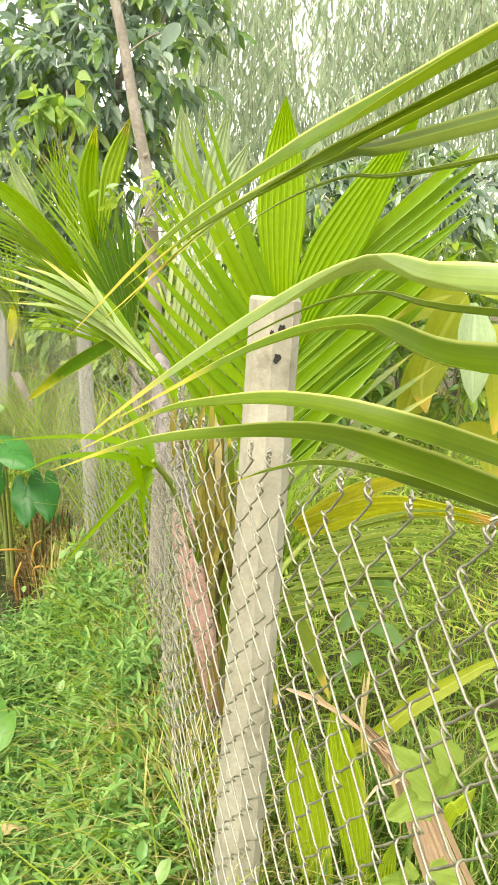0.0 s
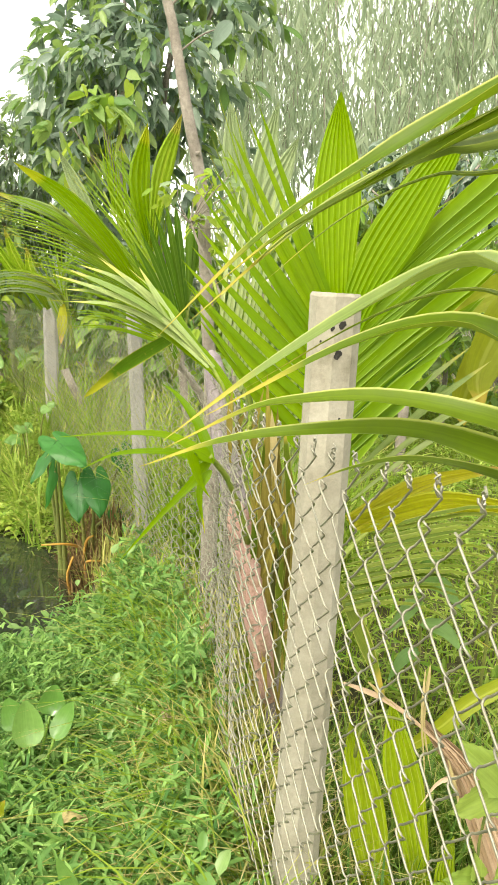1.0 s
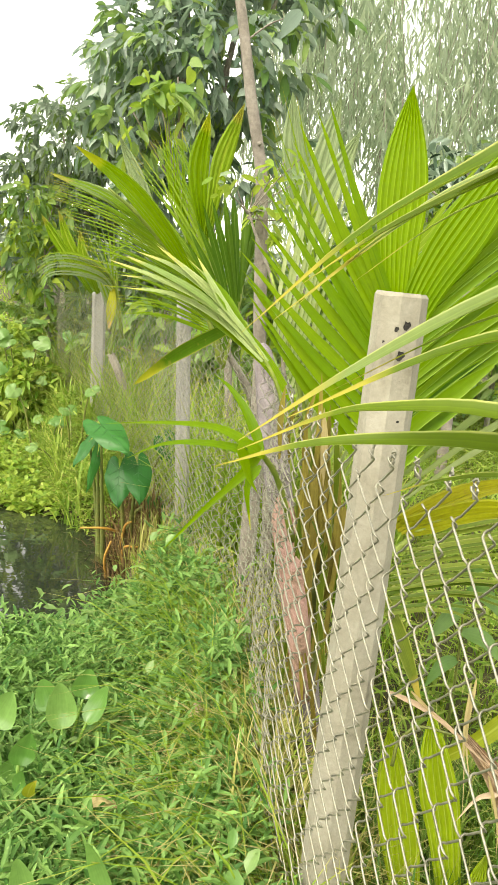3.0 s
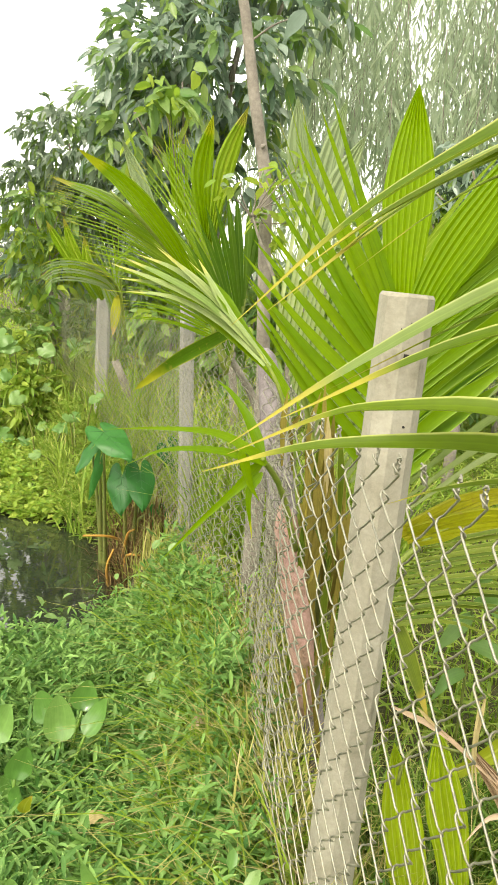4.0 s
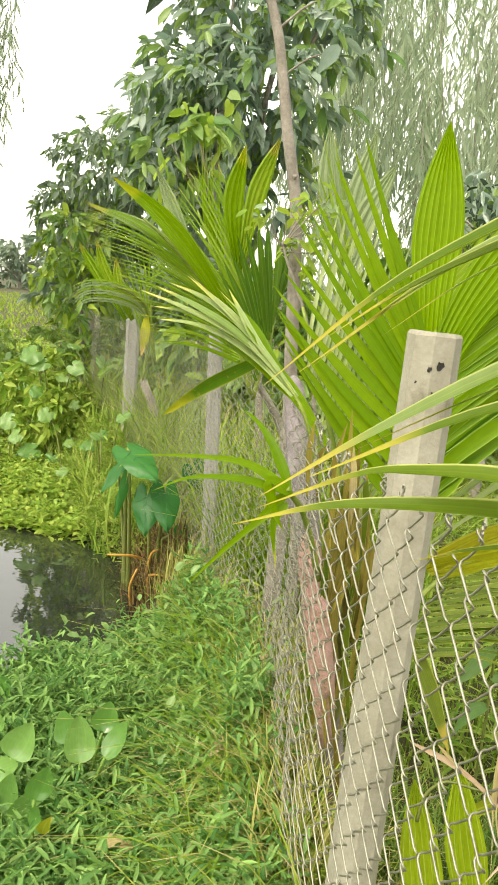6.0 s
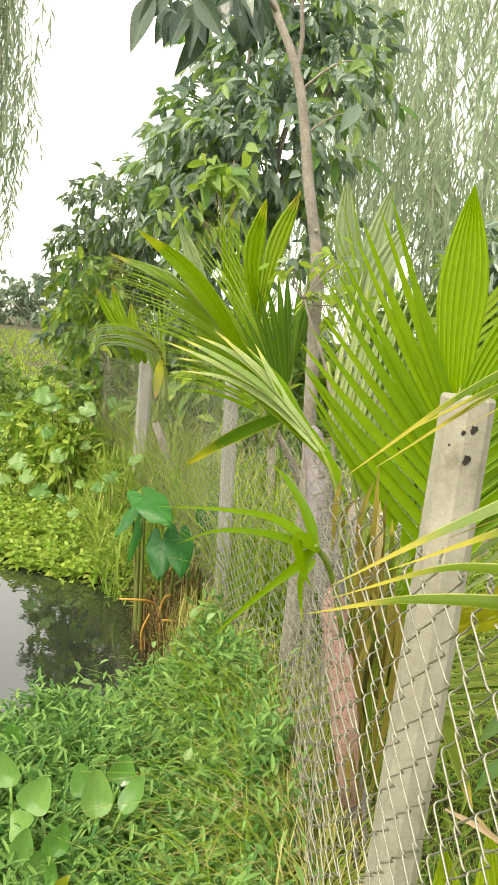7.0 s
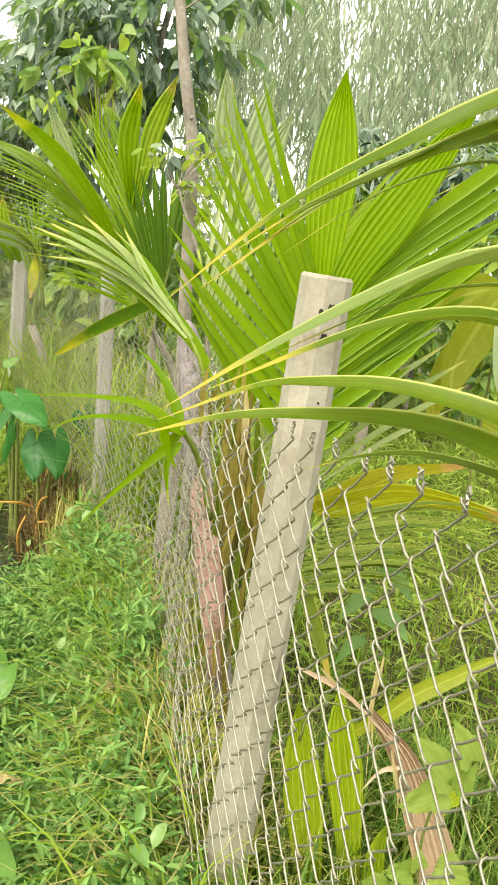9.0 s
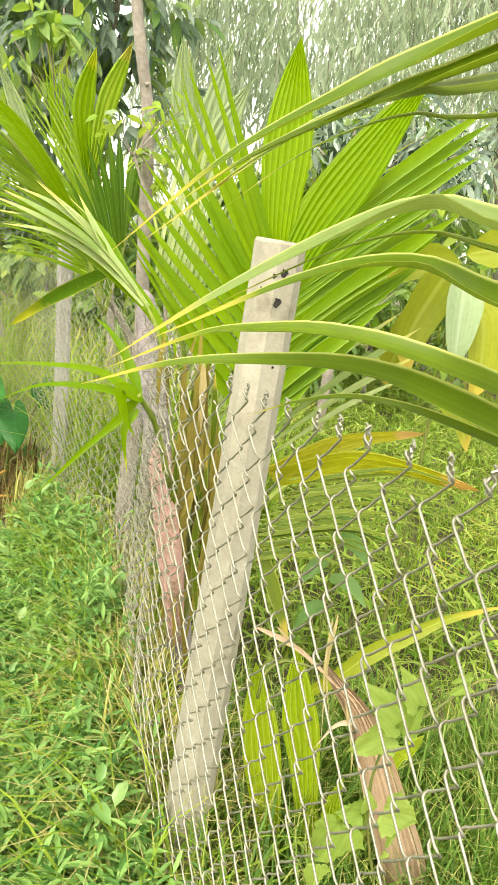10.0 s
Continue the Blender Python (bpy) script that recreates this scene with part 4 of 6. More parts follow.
for pts in ([(-1.15, 6.05, 1.35), (-1.38, 6.0, 1.68), (-1.52, 6.0, 1.89)], [(-1.1, 6.05, 1.35), (-1.3, 6.0, 1.68), (-1.396, 6.0, 1.924)], [(-1.1, 6.05, 1.35), (-1.2, 6.0, 1.6), (-1.24, 6.0, 1.80)]):
    blade_part("end_blade", fg, PALM_FAR, pts, 0.075, (0, -1, 0.1), "upright green blade", n=12, pleats=3, depth=0.006, shape=spindle)
fh = frond(palm_d, "frond", [(-1.0, 6.1, 0.9), (-0.95, 6.0, 1.4), (-1.0, 5.9, 1.75)],
           [(-0.98, 6.05, 1.1), (-0.96, 6.0, 1.35), (-0.99, 5.9, 1.65)],
           [(-1.15, 5.9, 1.6), (-1.2, 5.9, 1.75), (-1.1, 5.9, 1.9), (-0.9, 5.9, 1.9), (-0.7, 5.9, 1.75)], 16, 0.022, PALM_GREY, (0, -1, 0.2), 0.03, seed=14, side_mat=PALM_FAR, fold=0.6, label="upright rib", shape=slim)

# low seedling with two broad blades, dead leaf and straw at the fence
seedling = thing("palm_seedling", "low palm seedling with broad pleated lime-green blades", "palm seedling")
for pts, w in (([(0.555, 1.62, -0.03), (0.491, 1.62, 0.29), (0.441, 1.61, 0.527), (0.410, 1.60, 0.684)], 0.088), ([(0.65, 1.64, -0.03), (0.575, 1.63, 0.376), (0.528, 1.62, 0.571), (0.500, 1.62, 0.72)], 0.085),
               ([(0.68, 1.6, -0.02), (0.692, 1.6, 0.12), (0.711, 1.59, 0.223), (0.741, 1.58, 0.262)], 0.05), ([(0.70, 1.62, 0.0), (0.772, 1.61, 0.408), (0.803, 1.6, 0.474), (0.831, 1.59, 0.524)], 0.04), ([(0.67, 1.6, -0.02), (0.66, 1.6, 0.16), (0.645, 1.6, 0.304), (0.656, 1.59, 0.403)], 0.05)):
    blade_part("blade", seedling, PALM_LIME, pts, w, (-0.1, -1, 0.1), n=16, pleats=6, depth=0.0025, shape=spindle)
tube("stalk", seedling, TARO_STEM, [(0.402, 1.5, 0.66), (0.41, 1.5, 0.715), (0.446, 1.5, 0.75), (0.512, 1.5, 0.737)], [0.004, 0.003], 10, 5, "thin bent green stalk")
dead = thing("dead_palm_leaf", "dry tan crumpled palm leaf hanging behind the fence", "dead leaf")


def widening(v):
    return max(0.05, 0.10 + 0.9 * v)


for k, (dx, dz, w) in enumerate(((0.0, 0.0, 0.052), (0.030, -0.006, 0.040), (-0.026, -0.012, 0.036), (0.052, 0.0, 0.024))):
    spread = [0.12, 0.3, 0.55, 0.8, 1.0, 1.15, 1.3]
    line = [(0.512, 1.43, 0.784), (0.553, 1.45, 0.729), (0.602, 1.45, 0.667), (0.654, 1.46, 0.563), (0.716, 1.46, 0.417), (0.78, 1.47, 0.265), (0.85, 1.5, 0.05)]
    blade_part("blade", dead, DEAD, [(x + dx * q, y + 0.008 * k * q, z + dz * q) for (x, y, z), q in zip(line, spread)], w, (0.1 + 0.15 * (k - 1), -1, 0.15), "long dry tan blade with split folds", n=22, pleats=3, depth=0.0028, shape=widening, fold=0.5, twist=0.25 * (k - 1))
for pts, w in (([(0.354, 1.42, 0.869), (0.424, 1.42, 0.84), (0.484, 1.42, 0.799), (0.543, 1.42, 0.744), (0.593, 1.43, 0.707)], 0.014), ([(0.517, 1.42, 0.904), (0.513, 1.42, 0.788), (0.539, 1.42, 0.663)], 0.010), ([(0.401, 1.42, 0.87), (0.45, 1.42, 0.823), (0.514, 1.42, 0.768)], 0.009), ([(0.505, 1.41, 0.90), (0.505, 1.41, 0.80), (0.52, 1.42, 0.70), (0.53, 1.42, 0.60)], 0.007), ([(0.57, 1.43, 0.70), (0.60, 1.43, 0.60), (0.61, 1.43, 0.52)], 0.009), ([(0.60, 1.44, 0.655), (0.555, 1.43, 0.65), (0.515, 1.42, 0.60)], 0.016)):
    blade_part("strand", dead, STRAW if w < 0.012 else DEAD, pts, w, (0, -1, 0.3), n=10, shape=slim, fold=0.5)

# ---- climbing vine on the wire ----
vine = thing("climbing_vine", "climbing vine with pale lime-green lobed leaves on the fence", "vine")
tube("stem", vine, TARO_STEM, [(0.594, 0.965, 1.051), (0.571, 0.965, 1.043), (0.514, 0.965, 0.99), (0.472, 0.965, 0.955), (0.462, 0.965, 0.934), (0.456, 0.965, 0.868), (0.47, 0.965, 0.781), (0.50, 0.97, 0.66), (0.52, 1.0, 0.3), (0.53, 1.0, -0.05)], [0.0022, 0.002], 24, 5, "thin brown-green stem")


def pointed_leaf(parent, mat, base, tip, width):
    """A heart-shaped leaf with two side points, cupped along its middle, from its stalk's end to its tip."""
    a, b = np.array(base, float), np.array(tip, float)
    t, ln = unit(b - a), np.linalg.norm(b - a)
    s = unit(np.cross(t, (0.15, -1.0, 0.3)))
    m = unit(np.cross(s, t))
    V, F, U = [], [], []
    along = [0.0, 0.1, 0.2, 0.3, 0.4, 0.52, 0.64, 0.82, 1.0]
    xs, ys = (0.06, 0.34, 0.55, 0.66, 0.56, 0.44, 0.36, 0.19, 0.01), (0.0, -0.14, -0.04, 0.16, 0.30, 0.46, 0.62, 0.82, 1.0)
    for k in range(25):
        x, y = float(np.interp(k / 24, along, xs)), float(np.interp(k / 24, along, ys))
        x *= 1.0 + (0.10 if k % 3 == 1 else -0.05 if k % 3 == 2 else 0.0)
        for j in (-1, -0.66, -0.33, 0, 0.33, 0.66, 1):
            q = max(0.0, y) + min(0.0, y) * abs(j) + 0.02 * math.sin(9 * y + 4 * j)
            V.append(tuple(a + t * q * ln + s * j * x * width + m * (0.28 * abs(j) * x * width - 0.14 * q * q * ln + 0.05 * width * math.sin(9 * y + 5 * j))))
            U.append((0.5 + 0.5 * j * x / 0.72, max(0, y)))
    for i in range(24):
        for j in range(6):
            q = i * 7 + j
            F.append((q, q + 1, q + 8, q + 7))
    return link_mesh("leaf", V, F, mat, parent, "", U)


for base, tip, w in (((0.499, 0.96, 1.01), (0.465, 0.955, 1.068), 0.032), ((0.478, 0.96, 0.982), (0.416, 0.955, 1.043), 0.040), ((0.483, 0.96, 0.967), (0.507, 0.955, 1.007), 0.027), ((0.465, 0.96, 0.965), (0.411, 0.955, 0.934), 0.040), ((0.564, 0.96, 1.042), (0.533, 0.955, 1.031), 0.015), ((0.563, 0.96, 1.059), (0.534, 0.955, 1.047), 0.010), ((0.447, 0.96, 0.838), (0.41, 0.955, 0.839), 0.031),
                     ((0.457, 0.96, 0.843), (0.451, 0.955, 0.878), 0.020), ((0.482, 0.96, 0.844), (0.534, 0.955, 0.826), 0.050), ((0.423, 0.96, 0.818), (0.387, 0.955, 0.749), 0.063), ((0.398, 0.96, 0.749), (0.394, 0.955, 0.709), 0.031), ((0.498, 0.96, 0.806), (0.494, 0.955, 0.778), 0.012), ((0.497, 0.96, 0.771), (0.487, 0.955, 0.758), 0.009)):
    pointed_leaf(vine, VINE, base, tip, w)

# ---- sapling with a bare stem, large hanging leaves ----
sapling = thing("sapling_tree", "slender grey-barked sapling with large dark drooping leaves", "tree")
tube("trunk", sapling, BARK, [(0.118, 2.98, -0.1), (0.106, 2.98, 0.40), (0.106, 2.98, 0.63), (0.110, 2.98, 0.85), (0.108, 2.99, 1.05), (0.100, 3.0, 1.26), (0.088, 3.0, 1.40), (0.060, 3.0, 1.88), (0.035, 3.0, 2.03), (0.0, 3.0, 2.185), (-0.028, 3.0, 2.336), (-0.061, 3.0, 2.494), (-0.11, 3.0, 2.63), (-0.191, 3.0, 2.789), (-0.30, 2.95, 3.05)], [0.034, 0.033, 0.032, 0.030, 0.028, 0.026, 0.024, 0.0215, 0.0205, 0.019, 0.0175, 0.016, 0.014, 0.012], 44, 9, "grey-brown bark with small knots")
tube("knot", sapling, BARK, [(0.038, 2.975, 2.03), (0.05, 2.966, 2.034)], [0.009, 0.003], 4, 7)
tube("branch", sapling, BARK, [(-0.085, 3.0, 2.56), (-0.075, 3.0, 2.68), (-0.09, 2.98, 2.80), (-0.08, 2.95, 3.0)], [0.010, 0.005], 10, 6)
tube("branch", sapling, BARK, [(-0.17, 3.0, 2.75), (-0.32, 2.8, 2.84), (-0.42, 2.62, 2.72), (-0.44, 2.58, 2.62)], [0.008, 0.004], 10, 6)
twig = tube("branch", sapling, BARK, [(-0.065, 3.0, 2.50), (0.02, 3.02, 2.585), (0.10, 3.05, 2.63), (0.17, 3.08, 2.62)], [0.005, 0.002], 8, 5)
tube("branch", sapling, BARK, [(-0.03, 3.0, 2.36), (0.05, 3.0, 2.42), (0.13, 3.0, 2.45)], [0.004, 0.002], 8, 5)
rng = random.Random(5)
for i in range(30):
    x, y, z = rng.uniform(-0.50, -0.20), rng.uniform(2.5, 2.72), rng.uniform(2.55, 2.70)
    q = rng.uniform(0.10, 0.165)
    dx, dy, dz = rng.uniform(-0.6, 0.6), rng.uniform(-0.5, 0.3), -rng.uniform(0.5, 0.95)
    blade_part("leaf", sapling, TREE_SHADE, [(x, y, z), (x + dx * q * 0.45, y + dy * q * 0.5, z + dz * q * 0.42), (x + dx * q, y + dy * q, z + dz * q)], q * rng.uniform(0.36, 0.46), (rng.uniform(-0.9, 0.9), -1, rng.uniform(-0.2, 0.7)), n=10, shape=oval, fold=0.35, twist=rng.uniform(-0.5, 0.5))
blade_part("leaf", sapling, TREE_DARK, [(0.15, 2.98, 2.46), (0.115, 2.97, 2.42), (0.085, 2.97, 2.365)], 0.052, (0.3, -1, 0.2), "pale hanging leaf", n=8, shape=oval)
for i in range(26):
    t = rng.random()
    x, z = -0.02 + 0.19 * t, 2.56 + 0.08 * t + rng.uniform(-0.02, 0.03)
    q = rng.uniform(0.06, 0.095)
    dx, dz = rng.uniform(-0.7, 0.9), rng.uniform(-0.95, 0.5)
    blade_part("leaf", twig, TREE_MID if i % 3 else TREE_DARK, [(x, 3.04, z), (x + dx * q * 0.5, 3.03, z + dz * q * 0.45), (x + dx * q, 3.02, z + dz * q)], q * rng.uniform(0.34, 0.44), (rng.uniform(-0.6, 0.6), -1, rng.uniform(0, 0.7)), n=8, shape=oval, fold=0.35)


# ---- trees and shrubs ----
def tree(name, label, base, trunk_pts, radii, clumps, count, size, aspect, mat, down=0.4, seed=0, category="tree", group="", limbs=True, bend=0.25, spread=0.5, second=None):
    """A trunk, a limb to each clump of the crown, and leaves that grow in tufts within the clumps."""
    ob = thing(name, label, category, group)
    tube("trunk", ob, BARK, trunk_pts, radii, 14, 8)
    r = np.random.default_rng(seed)
    top = np.array(trunk_pts[-1], float)
    total = sum(c[3] ** 2 for c in clumps)
    B, W = [], []
    for cx, cy, cz, cr in clumps:
        c = np.array((cx, cy, cz))
        if limbs:
            mid = (top + c) / 2 + r.normal(size=3) * 0.12 * cr
            tube("limb", ob, BARK, [top - (0, 0, 0.3 * cr), mid, c], [radii[-1] * 0.8, min(0.012, radii[-1] * 0.4)], 8, 5)
        n = max(6, int(count * cr ** 2 / total))
        tufts = max(3, n // 9)
        d = r.normal(size=(tufts, 3))
        d /= np.linalg.norm(d, axis=1, keepdims=True)
        t = c + d * (cr * r.uniform(0.25, 1.0, size=(tufts, 1)) ** 0.6) * np.array((1, 1, 0.85))
        k = r.integers(0, tufts, n)
        w = d[k] * 0.6 + r.normal(size=(n, 3)) * 0.6
        w[:, 2] -= down
        B.append(t[k] + r.normal(size=(n, 3)) * size * spread * 0.4)
        W.append(w)
    B, W = np.concatenate(B), np.concatenate(W)
    L = size * r.uniform(0.6, 1.25, len(B))
    if second is not None:
        pick = r.random(len(B)) < 0.3
        leaf_cloud("crown", ob, second, B[pick], W[pick], L[pick], L[pick] * aspect, r.uniform(-1.2, 1.2, pick.sum()), bend=bend, rows=((0.12, 0.27), (0.32, 0.46), (0.58, 0.48), (0.82, 0.29)))
        B, W, L = B[~pick], W[~pick], L[~pick]
    leaf_cloud("crown", ob, mat, B, W, L, L * aspect, r.uniform(-1.2, 1.2, len(B)), bend=bend, rows=((0.12, 0.27), (0.32, 0.46), (0.58, 0.48), (0.82, 0.29)))
    return ob


tree("broadleaf_tree", "dense broadleaf tree with glossy dark green leaves", None, [(-0.2, 7.6, -0.3), (-0.35, 7.5, 1.6), (-0.5, 7.1, 2.6)], [0.08, 0.06, 0.04],
     [(-0.25, 6.6, 3.2, 0.7), (-0.6, 6.8, 3.9, 0.65), (-1.0, 7.0, 3.2, 0.55), (-0.35, 6.7, 4.5, 0.65), (-1.1, 7.2, 2.7, 0.5), (-0.2, 6.8, 2.5, 0.55), (-0.6, 6.6, 3.0, 0.7), (0.15, 6.9, 3.9, 0.55), (-0.8, 7, 2.2, 0.5), (-0.75, 7.3, 4.5, 0.5)], 5400, 0.145, 0.42, TREE_DARK, 0.5, 21, second=TREE_MID)
tree("broadleaf_tree", "hazy grey-green broadleaf tree behind, with drooping leaves", None, [(-1.4, 9.9, -0.3), (-1.5, 9.8, 1.2), (-1.7, 9.5, 2.0)], [0.07, 0.06, 0.04],
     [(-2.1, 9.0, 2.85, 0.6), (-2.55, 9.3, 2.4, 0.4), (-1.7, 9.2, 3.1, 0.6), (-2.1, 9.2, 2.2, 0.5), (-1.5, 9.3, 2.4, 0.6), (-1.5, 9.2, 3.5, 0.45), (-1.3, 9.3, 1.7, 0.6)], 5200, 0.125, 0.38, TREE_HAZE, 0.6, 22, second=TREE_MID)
tree("broadleaf_tree", "light green young tree branch with large bright leaves", None, [(0.0, 5.5, -0.3), (-0.12, 5.4, 1.2), (-0.45, 5.05, 2.1)], [0.035, 0.025, 0.012],
     [(-0.45, 4.80, 2.62, 0.13), (-0.72, 4.85, 2.46, 0.17), (-0.50, 4.85, 2.47, 0.15), (-0.62, 4.9, 2.30, 0.15), (-0.58, 4.9, 2.60, 0.08)], 80, 0.145, 0.44, TREE_MID, 0.45, 23, second=TREE_LIGHT)
tree("shrub", "small shrub with pale oval leaves beside the sapling", None, [(0.26, 2.9, -0.1), (0.18, 2.88, 1.3), (0.02, 2.82, 1.8)], [0.012, 0.008, 0.004],
     [(-0.08, 2.8, 1.87, 0.05), (-0.02, 2.8, 1.89, 0.05), (0.03, 2.82, 1.86, 0.05), (0.13, 2.82, 1.96, 0.05), (0.18, 2.82, 1.97, 0.05), (0.20, 2.84, 1.91, 0.05), (0.11, 2.87, 1.84, 0.09), (0.06, 2.88, 1.77, 0.09), (0.15, 2.88, 1.78, 0.10)], 110, 0.052, 0.44, TREE_LIGHT, 0.1, 24, category="shrub", bend=0.1, second=BROAD_PALE)
tree("shrub", "leafy yellow-green bush at the fence far down the bank", None, [(-2.2, 10.7, -0.3), (-2.4, 10.6, 0.6), (-2.6, 10.5, 1.0)], [0.05, 0.04, 0.02],
     [(-2.75, 10.0, 2.0, 0.42), (-2.4, 10.2, 1.5, 0.45), (-2.95, 10.4, 1.5, 0.38), (-2.2, 10.2, 2.1, 0.4)], 900, 0.20, 0.38, TREE_LIGHT, 0.5, 25, category="shrub", second=TREE_DARK)
for i, (x, y, z, s) in enumerate(((1.9, 7.5, 1.0, 0.9), (3.2, 8.2, 1.3, 1.0), (0.9, 8.6, 1.2, 0.9), (2.4, 9.5, 1.6, 1.1), (4.2, 9.5, 1.5, 1.2), (0.0, 9.0, 1.2, 0.8), (1.2, 7.2, 0.4, 0.6), (-0.6, 9.5, 1.2, 0.9), (-0.75, 7.6, 0.8, 0.8), (-1.3, 9.4, 0.9, 0.9), (-2.1, 11.2, 0.9, 0.9), (-0.1, 6.6, 0.7, 0.6), (1.5, 7.4, 1.9, 0.8), (2.4, 7.6, 2.3, 0.9))):
    tree("shrub", "green bush in the undergrowth behind the palms", None, [(x, y, -0.3), (x, y, 0.2), (x, y, z * 0.5)], [0.04, 0.03, 0.02],
         [(x - 0.5 * s, y, z, 0.5 * s), (x + 0.45 * s, y, z * 0.9, 0.5 * s), (x, y - 0.2, z + 0.5 * s, 0.45 * s), (x, y - 0.2, z * 0.5, 0.5 * s)], 900, 0.17, 0.38, TREE_MID, 0.3, 30 + i, category="shrub", group="undergrowth bushes", second=TREE_LIGHT)


for i, (x, y, z, rr) in enumerate(((-2.2, 7.6, 0.55, 0.42), (-2.75, 8.4, 0.02, 0.36), (-1.95, 7.3, 0.30, 0.38), (-2.1, 8.6, 0.6, 0.5), (-3.3, 9.4, 0.25, 0.5), (-3.9, 10.8, 0.45, 0.6), (-1.9, 8.0, 0.15, 0.35), (-2.55, 9.6, 0.8, 0.5))):
    tree("shrub", "leafy light green creeper bush on the pond's far bank", None, [(x, y, -0.4), (x, y, -0.1), (x, y, z)], [0.02, 0.015, 0.01],
         [(x - 0.3 * rr, y - 0.1, z, rr * 0.8), (x + 0.5 * rr, y, z - 0.1, rr * 0.7), (x, y - 0.1, z + 0.45 * rr, rr * 0.6)], 780, 0.12, 0.36, TREE_MID if i % 2 else FLOAT, 0.1, 140 + i, category="shrub", group="creeper bushes on the far bank", second=GRASS)


def weeping_tree(name, label, trunk_pts, radii, box, strands, seed, leaf=0.23, mat=HANGING):
    """A tree with long hanging twigs, each set with narrow drooping leaves."""
    ob = thing(name, label, "tree", "tall trees with hanging foliage")
    tube("trunk", ob, BARK, trunk_pts, radii, 16, 9)
    r = np.random.default_rng(seed)
    (x0, x1), (y0, y1), (z0, z1) = box
    top = np.array(trunk_pts[-1], float)
    for k in range(9):
        e = np.array((r.uniform(x0, x1), r.uniform(y0, y1), r.uniform((z0 + z1) / 2, z1)))
        s = np.array(trunk_pts[-2], float) + (top - np.array(trunk_pts[-2], float)) * r.random()
        tube("limb", ob, BARK, [s, (s + e) / 2 + (0, 0, 0.35), e], [radii[-1], 0.01], 8, 5)
    B, W = [], []
    twigs = []
    for k in range(strands):
        # twigs gather in hanging tresses
        if k % 7 == 0:
            cx, cy, cz = r.uniform(x0, x1), r.uniform(y0, y1), r.uniform(z0 + 0.3, z1)
        s = np.array((cx, cy, cz)) + r.normal(size=3) * (0.22, 0.3, 0.25)
        ln = r.uniform(0.5, 1.3)
        sway = r.normal(size=2) * 0.12
        m = int(ln / (0.28 * leaf))
        t = np.linspace(0, 1, m)[:, None]
        line = s + np.concatenate([t * sway[0], t * sway[1], -t * ln], axis=1)
        B.append(line)
        w = r.normal(size=(m, 3)) * (0.42, 0.42, 0.15)
        w[:, 2] -= 1.0
        W.append(w)
        if k % 2 == 0:
            twigs.append(tube_data([line[0], line[m // 2], line[-1]], [0.004, 0.0015], 4, 3))
    V, F = [], []
    for v, f in twigs:
        o = len(V)
        V += v
        F += [tuple(i + o for i in g) for g in f]
    tagged(link_mesh("twig", V, F, BARK, ob), kind="stuff")
    B, W = np.concatenate(B), np.concatenate(W)
    L = leaf * r.uniform(0.6, 1.2, len(B))
    leaf_cloud("crown", ob, mat, B, W, L, L * 0.15, r.uniform(-1.5, 1.5, len(B)), bend=0.1, fine=False)
    return ob


weeping_tree("weeping_tree", "tall tree with curtains of narrow grey-green hanging leaves", [(4.6, 9.9, -0.3), (4.4, 9.7, 2.0), (3.6, 9.4, 4.6), (2.4, 9.2, 6.2)], [0.13, 0.11, 0.06, 0.03], ((0.0, 4.2), (7.6, 10.0), (2.4, 6.6)), 1700, 41, 0.20)
weeping_tree("weeping_tree", "tall tree with hanging grey-green leaves behind", [(7.6, 12.5, -0.3), (7.4, 12.4, 2.5), (6.2, 12.2, 5.5), (4.5, 12.0, 8.0)], [0.16, 0.12, 0.07, 0.03], ((-0.3, 6.5), (11.0, 13.5), (2.0, 8.5)), 330, 42, 0.28)
weeping_tree("weeping_tree", "tall tree with feathery hanging foliage on the pond's open side", [(-6.4, 8.8, -0.3), (-6.3, 8.8, 2.5), (-5.6, 8.5, 5.0), (-4.6, 8.2, 6.4)], [0.14, 0.12, 0.06, 0.03], ((-5.2, -3.32), (7.4, 8.8), (2.9, 6.0)), 1900, 43, 0.17, HANGING)

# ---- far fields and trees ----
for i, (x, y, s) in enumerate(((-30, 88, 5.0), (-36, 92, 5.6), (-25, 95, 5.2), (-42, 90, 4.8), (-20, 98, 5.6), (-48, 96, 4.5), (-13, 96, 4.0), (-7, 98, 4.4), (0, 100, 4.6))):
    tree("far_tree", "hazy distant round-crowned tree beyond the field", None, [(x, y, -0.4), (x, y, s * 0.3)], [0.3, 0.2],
         [(x - s * 0.5, y, s * 0.45, s * 0.5), (x + s * 0.5, y, s * 0.42, s * 0.5), (x, y - 0.5, s * 0.75, s * 0.45)], 600, 0.9, 0.5, TREE_FAR_HAZED, 0.2, 60 + i, group="trees beyond the field")
fr = np.random.default_rng(70)
n = 16000
fx, fy = fr.uniform(-26, 0, n), 13 + 55 * fr.random(n) ** 2
tagged(leaf_cloud("field_grass", None, GRASS_GREEN, np.stack([fx, fy, np.full(n, -0.15)], 1), sphere_ways(fr, n) * (0.6, 0.6, 0.2) + (0, 0, 1), fr.uniform(0.2, 0.4, n), fr.uniform(0.03, 0.08, n), fr.uniform(-1, 1, n)), "yellow-green grass of a far field", "grass", kind="stuff")


